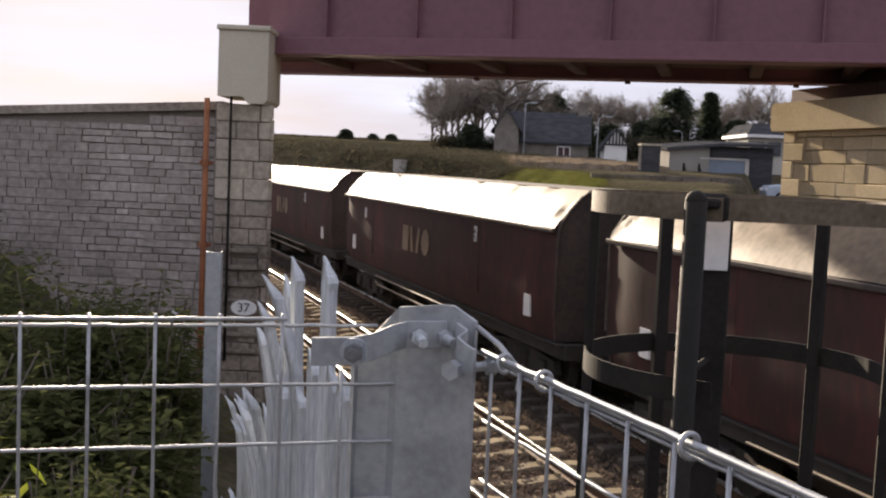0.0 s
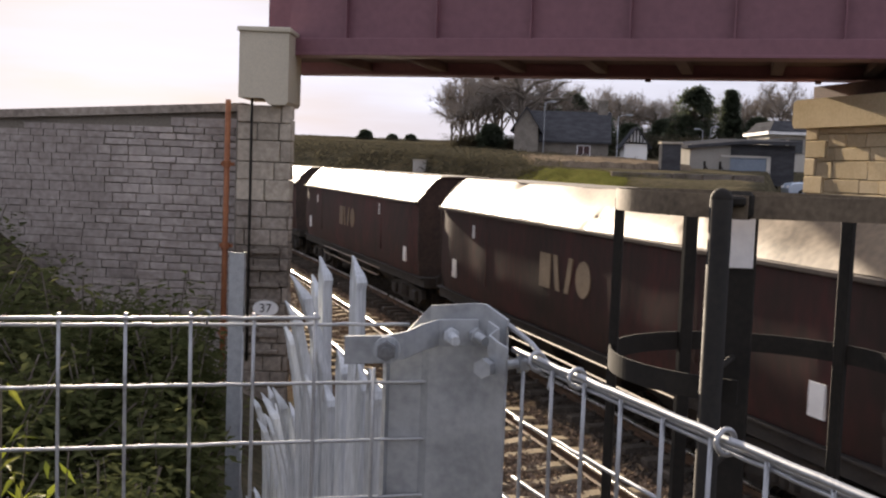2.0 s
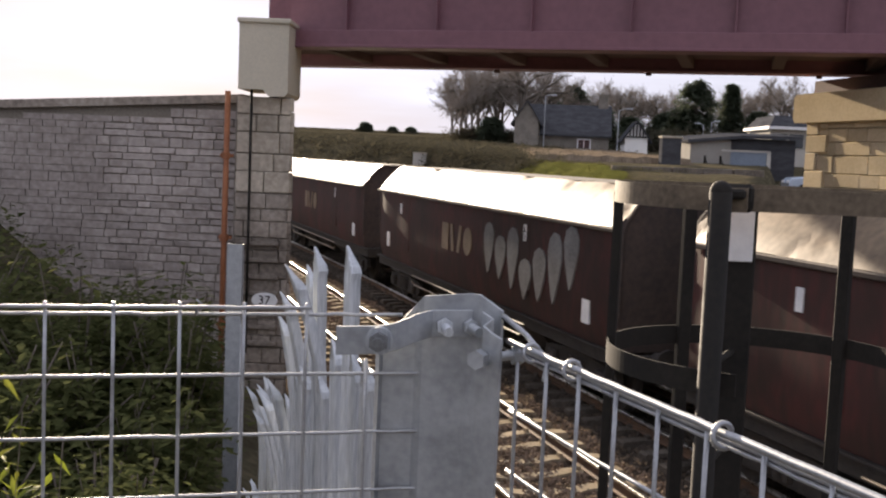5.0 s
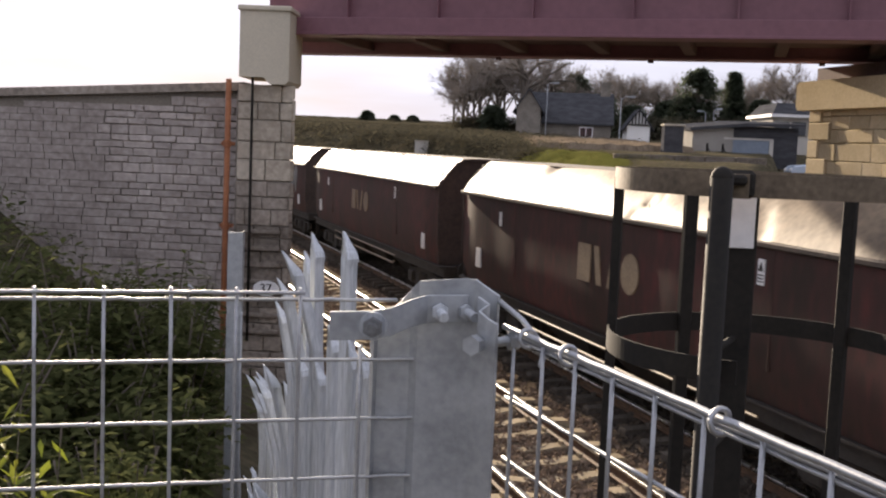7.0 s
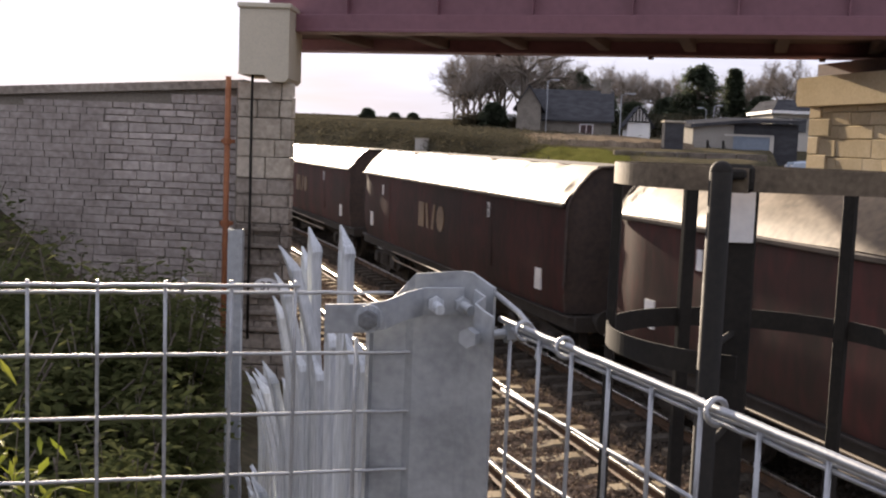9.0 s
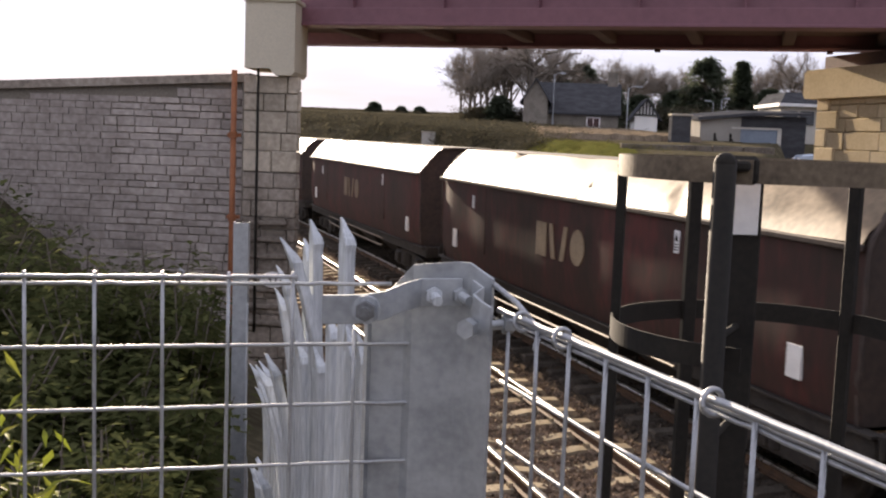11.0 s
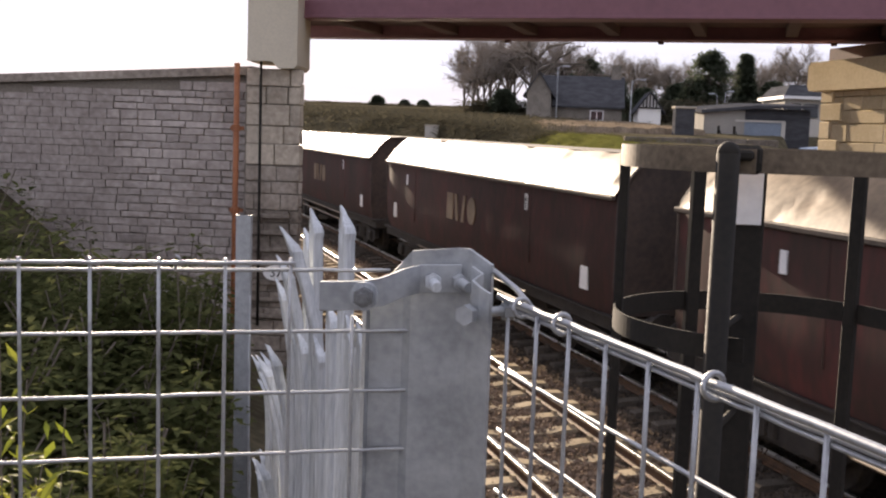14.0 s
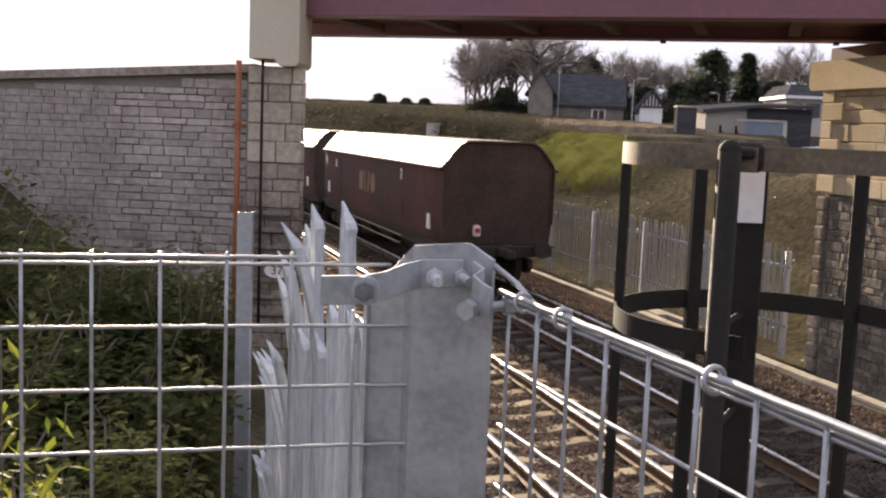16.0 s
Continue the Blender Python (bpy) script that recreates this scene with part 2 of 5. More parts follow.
# ---- mesh helpers ----
def bx(bm, c, s, m=None, bev=0.0):
    """A box of size s about c, its edges bevelled by bev."""
    r = bmesh.ops.create_cube(bm, size=1.0, matrix=(m or Matrix()) @ Matrix.Translation(c) @ Matrix.Diagonal((*s, 1)))
    if bev:
        edges = list({e for v in r["verts"] for e in v.link_edges})
        bmesh.ops.bevel(bm, geom=edges, offset=bev, segments=1, affect="EDGES", profile=0.5)


def rod(bm, a, b, r, r2=None, seg=8, cap=True):
    a, b = Vector(a), Vector(b)
    d = b - a
    m = Matrix.Translation((a + b) / 2) @ d.to_track_quat("Z", "Y").to_matrix().to_4x4()
    bmesh.ops.create_cone(bm, cap_ends=cap, segments=seg, radius1=r, radius2=r if r2 is None else r2, depth=d.length, matrix=m)


def loft(bm, rings, close=True, cap=True):
    """Skins rings of points that have equal length."""
    vs = [[bm.verts.new(p) for p in ring] for ring in rings]
    n = len(vs[0])
    for a, b in zip(vs, vs[1:]):
        for i in range(n if close else n - 1):
            bm.faces.new((a[i], a[(i + 1) % n], b[(i + 1) % n], b[i]))
    if cap and close:
        bm.faces.new(list(reversed(vs[0])))
        bm.faces.new(vs[-1])
    return vs


def pipe(bm, pts, r, seg=6):
    """A round bar along a line of points."""
    pts = [Vector(p) for p in pts]
    rings = []
    for i, p in enumerate(pts):
        d = (pts[min(i + 1, len(pts) - 1)] - pts[max(i - 1, 0)]).normalized()
        side = d.cross(Vector((0, 0, 1)))
        if side.length < 0.05:
            side = d.cross(Vector((0, 1, 0)))
        side.normalize()
        up = side.cross(d)
        rings.append([p + r * (math.cos(k * 2 * math.pi / seg) * side + math.sin(k * 2 * math.pi / seg) * up) for k in range(seg)])
    loft(bm, rings)


def prism(bm, poly, y0, y1, m=None):
    """A polygon in x, z drawn out along y."""
    m = m or Matrix()
    loft(bm, [[m @ Vector((x, y, z)) for x, z in poly] for y in (y0, y1)])


def done(bm, name, material, smooth=False):
    bmesh.ops.recalc_face_normals(bm, faces=bm.faces)
    me = bpy.data.meshes.new(name)
    bm.to_mesh(me)
    bm.free()
    me.materials.append(material)
    if smooth:
        me.polygons.foreach_set("use_smooth", [True] * len(me.polygons))
    return me


def part(name, bm, material, parent, label="", smooth=False):
    ob = new(name, done(bm, name, material, smooth) if isinstance(bm, bmesh.types.BMesh) else bm)
    ob.parent = parent
    if label:
        tagged(ob, label)
    return ob


def thing(name, m, label, category, group="", kind=""):
    ob = new(name)
    ob.matrix_basis = m
    return tagged(ob, label, category, group, kind)


def single(name, bm, material, label, category, group="", kind="", m=None, smooth=False):
    ob = new(name, done(bm, name, material, smooth))
    if m is not None:
        ob.matrix_basis = m
    return tagged(ob, label, category, group, kind)


def piece(name, me, parent, m):
    ob = new(name, me)
    ob.parent = parent
    ob.matrix_basis = m
    return ob


def cloud_mesh(name, verts, faces, material):
    me = bpy.data.meshes.new(name)
    me.from_pydata(verts, [], faces)
    me.materials.append(material)
    return me


# ---- plan: u runs along the line away from the camera, v to its right ----
TURN, U0, RAD, V1, V2 = 18.25, 17.0, 620.0, 4.82, 7.92
CS, SN = math.cos(radians(TURN)), math.sin(radians(TURN))


def tw(u, v, z=0.0):
    if u > U0:
        th, rad = (u - U0) / RAD, RAD + v - V1
        u, v = U0 + rad * math.sin(th), V1 - RAD + rad * math.cos(th)
    return Vector((-u * SN + v * CS, u * CS + v * SN, z))


def heading(u):
    return 90 + TURN + math.degrees(max(0, u - U0) / RAD)


def uv_of(x, y):
    u, v = -x * SN + y * CS, x * CS + y * SN
    if u > U0:
        dx, dy = u - U0, v - V1 + RAD
        return U0 + RAD * math.atan2(dx, dy), math.hypot(dx, dy) - RAD + V1
    return u, v


def smooth(a, b, x):
    t = min(1, max(0, (x - a) / (b - a)))
    return t * t * (3 - 2 * t)


def ground_z(x, y):
    u, v = uv_of(x, y)
    far = max(0.0, math.hypot(x, y) - 30)
    plain = 3.25 + 0.0262 * far if far < 400 else 3.25 + 10.5
    bed = -0.34
    # far side: low cess, then a bank
    right = bed + (plain - bed) * smooth(11.2, 17.5, v) if u > 15.6 else bed + (plain - bed) * smooth(11.6, 12.2, v)
    # camera side: bank under the fence, falling towards the wing wall
    top = 2.0 - 1.7 * smooth(1.2, 6.0, u) if u < 16.8 else plain
    left = bed + (top - bed) * smooth(2.6, 0.7, v) if u < 16.8 else bed + (plain - bed) * smooth(1.8, -4, v)
    z = right if v > 6.3 else left
    # the road that dips beside the shed
    z -= 1.3 * smooth(0.284, 0.296, x / max(1.0, y)) * smooth(26, 32, y) * smooth(62, 59, y) * smooth(0.5, 0.42, x / max(1.0, y))
    return z + 0.06 * noise.noise(Vector((x * 0.8, y * 0.8, 0))) * (1 if v > 10.8 or v < 2.4 else 0.2)


# ---- ground ----
def build_ground():
    def steps(near, far):
        s, x = [], 0.0
        while x < far:
            s.append(x)
            x += 0.45 if x < near else max(0.45, (x - near) * 0.09 + 0.45)
        return s + [far]
    ys = [-y for y in reversed(steps(6, 2500)[1:])] + steps(34, 3500)
    xs = [-x for x in reversed(steps(12, 2500)[1:])] + steps(16, 2500)
    bm = bmesh.new()
    grid = [[bm.verts.new((x, y, ground_z(x, y))) for x in xs] for y in ys]
    for a, b in zip(grid, grid[1:]):
        for i in range(len(xs) - 1):
            bm.faces.new((a[i], a[i + 1], b[i + 1], b[i]))
    single("ground", bm, M_EARTH, "rough brown and green earth rising beside the railway cutting", "ground", kind="structure", smooth=True)


build_ground()


# ---- tracks ----
def build_track(vc, label, sleeper):
    track = thing("railway_track", Matrix(), label, "railway track", "tracks")
    line = [-230 + 10 * i for i in range(23)] + [0, 4, 8, 12, 16] + list(range(18, 60, 3)) + list(range(60, 270, 6))
    head = [(-0.036, -0.016), (-0.033, -0.008), (-0.026, -0.003), (-0.012, -0.0005), (0.012, -0.0005), (0.026, -0.003), (0.033, -0.008), (0.036, -0.016), (0.036, -0.04), (-0.036, -0.04)]
    foot = [(-0.036, -0.0405), (0.036, -0.0405), (0.010, -0.055), (0.010, -0.13), (0.07, -0.145), (0.07, -0.158), (-0.07, -0.158), (-0.07, -0.145), (-0.010, -0.13), (-0.010, -0.055)]
    for side in (-0.745, 0.745):
        bm = bmesh.new()
        loft(bm, [[tw(u, vc + side + a, b) for a, b in foot] for u in line])
        rail = part("rail", bm, M_RAILSIDE, track, "rusty steel rail with a polished running top")
        bm = bmesh.new()
        loft(bm, [[tw(u, vc + side + a, b) for a, b in head] for u in line])
        part("rail_head", bm, M_RAILTOP, rail, smooth=True)
    bm = bmesh.new()
    prof = [(-1.26, -0.36), (-1.26, -0.19), (-1.23, -0.17), (-0.95, -0.16), (-0.5, -0.165), (-0.3, -0.20), (0.3, -0.20), (0.5, -0.165), (0.95, -0.16), (1.23, -0.17), (1.26, -0.19), (1.26, -0.36)]
    prism(bm, prof, -0.1, 0.1)
    for s in (-0.745, 0.745):
        for k in (-0.1, 0.1):
            bx(bm, (s + k, 0, -0.135), (0.05, 0.09, 0.05))
    me = done(bm, "sleeper", sleeper)
    for i in range(90):
        u = 2.0 + 0.605 * i
        piece("sleeper", me, track, Matrix.Translation(tw(u, vc + random.uniform(-0.02, 0.02), random.uniform(-0.008, 0.004))) @ pose(0, 0, 0, 0, 0, heading(u) - 90 + random.uniform(-0.6, 0.6)))
    return track


build_track(V1, "empty railway track, rusty rails on concrete sleepers", M_SLEEPER)
build_track(V2, "railway track under the wagons, polished rails on shade-darkened sleepers", M_SLEEPERDARK)


def build_ballast():
    bm = bmesh.new()
    us = [-60, -30, -10, 0] + [1.5 + 0.5 * i for i in range(110)] + [58 + 8 * i for i in range(26)]
    vs = [2.3, 2.9, 3.2] + [3.4 + 0.22 * i for i in range(27)] + [9.45, 9.8, 10.1, 10.34]
    def z(u, v):
        base = -0.21 - 0.2 * smooth(3.3, 2.4, v) - 0.02 * smooth(9.4, 10.2, v) - 0.05 * smooth(0.8, 0.3, abs(v - 6.37))
        return base + 0.03 * noise.noise(Vector((u * 1.7, v * 1.7, 4)))
    grid = [[bm.verts.new(tw(u, v, z(u, v))) for v in vs] for u in us]
    for a, b in zip(grid, grid[1:]):
        for i in range(len(vs) - 1):
            bm.faces.new((a[i], a[i + 1], b[i + 1], b[i]))
    single("ballast", bm, M_BALLAST, "grey-brown crushed stone ballast bed beneath the tracks", "ballast", kind="structure", smooth=True)
    rnd = random.Random(5)
    heaps = {False: ([], []), True: ([], [])}      # stones under the wagons carry the train's shadow in their colour
    ico = [(1, 0, 0), (-1, 0, 0), (0, 1, 0), (0, -1, 0), (0, 0, 1), (0, 0, -1)]
    tri = [(0, 2, 4), (2, 1, 4), (1, 3, 4), (3, 0, 4), (2, 0, 5), (1, 2, 5), (3, 1, 5), (0, 3, 5)]
    for i in range(70000):
        u = 6.5 + 36 * rnd.random() ** 2.0
        v = rnd.uniform(2.9, 10.3)
        s = rnd.uniform(0.02, 0.044)
        zz = z(u, v) + rnd.uniform(-0.004, 0.02)
        c = tw(u, v, zz)
        rot = Euler((rnd.uniform(0, 6), rnd.uniform(0, 6), rnd.uniform(0, 6))).to_matrix()
        verts, faces = heaps[6.45 + 0.25 * noise.noise(Vector((u * 0.7, 0, 8))) < v < 9.3]
        k = len(verts)
        for p in ico:
            verts.append(c + rot @ Vector((p[0] * s * rnd.uniform(0.7, 1.3), p[1] * s * rnd.uniform(0.6, 1.2), p[2] * s * rnd.uniform(0.5, 1))))
        faces += [(a + k, b + k, d + k) for a, b, d in tri]
    for dark, (verts, faces) in heaps.items():
        me = cloud_mesh("ballast_stones", verts, faces, M_STONEDARK if dark else M_STONE)
        tagged(new("ballast_stones", me), "ballast stones coloured dark for the train's shadow" if dark else "loose angular grey and brown ballast stones", "stones", kind="stuff")


build_ballast()


def build_kerb():
    kerb = thing("cable_trough", Matrix(), "pale concrete cable trough along the far side of the line", "cable trough", kind="structure")
    bm = bmesh.new()
    bx(bm, (0, 0, 0), (0.985, 0.2, 0.06), bev=0.008)
    me = done(bm, "trough_lid", M_CONCRETE)
    bm = bmesh.new()
    loft(bm, [[tw(u, 10.45 + a, b) for a, b in ((-0.1, -0.4), (-0.1, -0.19), (0.1, -0.19), (0.1, -0.4))] for u in range(2, 61, 2)])
    part("trough_wall", bm, M_CONCRETE, kerb)
    for i in range(52):
        u = 4.5 + i
        piece("trough_lid", me, kerb, Matrix.Translation(tw(u, 10.45 + random.uniform(-0.02, 0.02), -0.155 + random.uniform(-0.008, 0.008))) @ pose(0, 0, 0, random.uniform(-2, 2), 0, heading(u) + random.uniform(-1, 1)))


build_kerb()


# ---- bridge ----
BR = pose(-2.76, 17.0, 0, 0, 0, -14.8)      # x along the front girder, y to the back
SOFFIT = 5.34


def build_bridge():
    br = thing("road_bridge", BR, "maroon painted steel plate girder road bridge over the tracks", "bridge")
    for y, a0 in ((0.0, -0.3), (3.35, -2.3)):
        bm = bmesh.new()
        bx(bm, ((a0 + 15.5) / 2, y + 0.16, SOFFIT + 1.5), (15.5 - a0, 0.03, 2.5))
        web = part("girder", bm, M_REDPAINT, br)
        bm = bmesh.new()
        bx(bm, ((a0 + 15.5) / 2, y + 0.16, SOFFIT + 0.02), (15.5 - a0, 0.5, 0.045), bev=0.006)
        bx(bm, ((a0 + 15.5) / 2, y + 0.16, SOFFIT + 2.75), (15.5 - a0, 0.5, 0.05), bev=0.006)
        part("flange", bm, M_REDPAINT, web)
        bm = bmesh.new()
        bx(bm, ((a0 + 15.5) / 2, y - 0.02, SOFFIT + 0.155), (15.5 - a0, 0.06, 0.24), bev=0.01)
        part("edge_plate", bm, M_REDPAINT, web)
        for i in range(0, 10):
            bm = bmesh.new()
            bx(bm, (0.72 + 1.5 * i, y + 0.09, SOFFIT + 1.5), (0.025, 0.14, 2.46), bev=0.004)
            part("stiffener", bm, M_REDPAINT, web)
    bm = bmesh.new()
    loft(bm, [[Vector((x, y, z)) for x, y in ((-0.3, 0.35), (15.5, 0.35), (15.5, 3.3), (-2.2, 3.3))] for z in (SOFFIT + 0.22, SOFFIT + 0.34)])
    deck = part("deck", bm, M_SOFFIT, br, "dark underside of the deck")
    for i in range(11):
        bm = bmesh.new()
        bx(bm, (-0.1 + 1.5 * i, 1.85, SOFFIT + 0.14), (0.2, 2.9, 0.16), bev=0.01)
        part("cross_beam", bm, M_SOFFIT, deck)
    for x in (2.4, 5.2, 8.1):
        bm = bmesh.new()
        bx(bm, (x, 3.5, SOFFIT - 0.03), (0.1, 0.1, 0.06), bev=0.01)
        part("bolt_plate", bm, M_SOFFIT, br)
    bm = bmesh.new()
    bx(bm, (9.35, 2.55, SOFFIT - 0.09), (0.3, 0.3, 0.16), bev=0.02)
    bx(bm, (9.35, 2.55, SOFFIT - 0.19), (0.5, 0.4, 0.05), bev=0.01)
    part("bearing", bm, M_BLACK, br, "black steel bridge bearing")


build_bridge()


def courses(parent, length, z0, z1, m, material, heights, widths, depth=0.05, rnd=None, name="stone", joint=0.014, bev=0.012, skip=None, apart=None):
    """Bonded stones in rows on a wall face: local x along the wall, z up, the face towards -y. Returns the number laid."""
    z, n, row = z0, 0, 0
    shared, rest = {}, bmesh.new()
    while z < z1 - 0.05:
        h = min(rnd.choice(heights), z1 - z)
        x = -rnd.uniform(0, widths[0]) * (row % 2)
        while x < length:
            w = rnd.choice(widths)
            a, b = max(0, x), min(length, x + w)
            if b - a > 0.06 and not (skip and skip((a + b) / 2, z + h / 2)):
                if apart is not None and ((a + b) / 2 < apart or 0 < -apart < (a + b) / 2):
                    q = rnd.uniform(0.0, 0.02)
                    bx(rest, ((a + b) / 2, -depth / 2 + q, z + h / 2), (b - a - joint, depth, h - joint), m)
                    x += w
                    continue
                key = (round(b - a, 2), round(h, 2), rnd.randint(0, 1))
                if key not in shared:
                    bm = bmesh.new()
                    bx(bm, (0, 0, 0), (key[0] - joint, depth, key[1] - joint), bev=bev)
                    for v in bm.verts:
                        if v.co.y < 0:
                            v.co.y += rnd.uniform(-0.012, 0.008)
                    shared[key] = done(bm, name, material)
                piece(name, shared[key], parent, m @ Matrix.Translation(((a + b) / 2, -depth / 2 + rnd.uniform(0.0, 0.016), z + h / 2)))
                n += 1
            x += w
        z += h
        row += 1
    if rest.verts:
        tagged(part(name, rest, material, parent), kind="stuff")
    else:
        rest.free()
    return n


def build_left_abutment():
    rnd = random.Random(11)
    # wing wall that faces the fence, and the pilaster at the line's edge
    wing = new("wall_wing")
    tagged(wing, "old soot-stained coursed stone bridge wing wall", "wall", kind="structure")
    base = pose(-11.0, 17.35, 0, 0, 0, -3.4)
    wing.matrix_basis = base
    bm = bmesh.new()
    prof = [(-8, -0.6), (7.35, -0.6), (7.35, 4.4), (2.5, 4.12), (-8, 3.6)]
    prism(bm, prof, 0.03, 1.0)
    part("wall_core", bm, M_MORTAR, wing)
    courses(wing, 7.3, -0.3, 4.68, Matrix.Translation((0, 0.035, 0)), M_WINGSTONE, (0.11, 0.13, 0.16), (0.22, 0.3, 0.4, 0.5), 0.05, rnd, joint=0.012, bev=0.012, apart=5.0, skip=lambda x, z: z > 3.88 + 0.053 * x)
    bm = bmesh.new()
    prism(bm, [(-8, 3.605), (2.5, 4.125), (7.35, 4.405), (7.35, 4.54), (2.5, 4.26), (-8, 3.74)], -0.08, 1.1)
    part("wall_coping", bm, M_OLDSTONE, wing)
    pil = new("wall_abutment")
    tagged(pil, "stone bridge abutment with a quoined corner beside the line", "wall", kind="structure")
    pil.matrix_basis = pose(-3.72, 16.62, 0, 0, 0, 0)
    bm = bmesh.new()
    loft(bm, [[Vector((a - 0.33 * b, b, z)) for a, b in ((0.02, 0.05), (0.86, 0.05), (0.86, 4.5), (0.02, 4.5))] for z in (-0.6, 4.5)])
    part("wall_core", bm, M_MORTAR, pil)
    courses(pil, 0.88, -0.3, 2.97, Matrix.Translation((0, 0.05, 0)), M_OLDSTONE, (0.2, 0.26), (0.3, 0.5, 0.42), 0.07, rnd)
    courses(pil, 0.88, 2.98, 4.5, Matrix.Translation((0, 0.05, 0)), M_PALESTONE, (0.28, 0.34), (0.46, 0.7, 0.35), 0.07, rnd)
    side = Matrix.Translation((0.86, 0.02, 0)) @ pose(0, 0, 0, 0, 0, 90 + TURN)
    courses(pil, 4.4, -0.3, 2.97, side, M_OLDSTONE, (0.2, 0.26), (0.3, 0.5, 0.42), 0.06, rnd)
    courses(pil, 4.4, 2.98, 4.5, side, M_PALESTONE, (0.28, 0.34), (0.5, 0.7, 0.9), 0.06, rnd)
    bm = bmesh.new()
    for i in range(7):
        bx(bm, (0.44, -0.03, 0.55 + 0.27 * i), (0.6, 0.1, 0.07), bev=0.012)
    part("ledge", bm, M_OLDSTONE, pil, "worn projecting stone ledges")
    # pale cap block
    cap = thing("bearing_cap", pose(-3.72, 16.5, 0), "pale precast concrete cap at the girder's end", "bridge cap")
    bm = bmesh.new()
    prism(bm, [(0.06, 4.6), (0.45, 4.6), (0.54, 4.5), (0.79, 4.5), (0.84, 4.56), (0.84, 5.62), (0.06, 5.62)], -0.12, 1.1)
    blk = part("block", bm, M_PALECONC, cap)
    bm = bmesh.new()
    bx(bm, (0.45, 0.48, 5.66), (0.84, 1.28, 0.08), bev=0.015)
    part("lip", bm, M_PALECONC, blk)
    # rusty downpipe and conduit
    dp = thing("downpipe", pose(-3.85, 16.45, 0), "rusty orange cast iron downpipe on the abutment wall", "pipe")
    bm = bmesh.new()
    rod(bm, (0, 0, -0.2), (0.02, 0, 4.56), 0.045, seg=12)
    p = part("pipe", bm, M_RUSTPIPE, dp, smooth=True)
    for z in (0.8, 2.2, 3.5):
        bm = bmesh.new()
        rod(bm, (0.01, 0, z), (0.01, 0, z + 0.1), 0.066, seg=12)
        bx(bm, (0.01, 0.08, z + 0.05), (0.2, 0.1, 0.05))
        part("collar", bm, M_RUSTPIPE, dp)
    cd = thing("conduit", pose(-3.47, 16.52, 0), "thin dark cable conduit on the abutment stones", "pipe")
    bm = bmesh.new()
    rod(bm, (0, 0, 0.4), (0, 0, 4.6), 0.022, seg=8)
    part("tube", bm, M_BLACK, cd, smooth=True)
    # oval number plate
    pl = thing("bridge_plate", pose(-3.17, 16.46, 1.27), "white oval bridge plate numbered 37 in black", "sign")
    bm = bmesh.new()
    bmesh.ops.create_cone(bm, cap_ends=True, segments=32, radius1=0.5, radius2=0.49, depth=0.05, matrix=pose(0, 0, 0, 90, 0, 0))
    bmesh.ops.scale(bm, vec=(0.42, 0.5, 0.25), verts=bm.verts)
    part("oval", bm, M_WHITE, pl)
    cu = bpy.data.curves.new("number", "FONT")
    cu.body, cu.size, cu.align_x, cu.align_y, cu.extrude = "37", 0.2, "CENTER", "CENTER", 0.003
    cu.materials.append(M_BLACK)
    ob = new("number", cu)
    ob.parent, ob.matrix_basis = pl, pose(0, -0.018, 0, 90, 0, 0)


build_left_abutment()


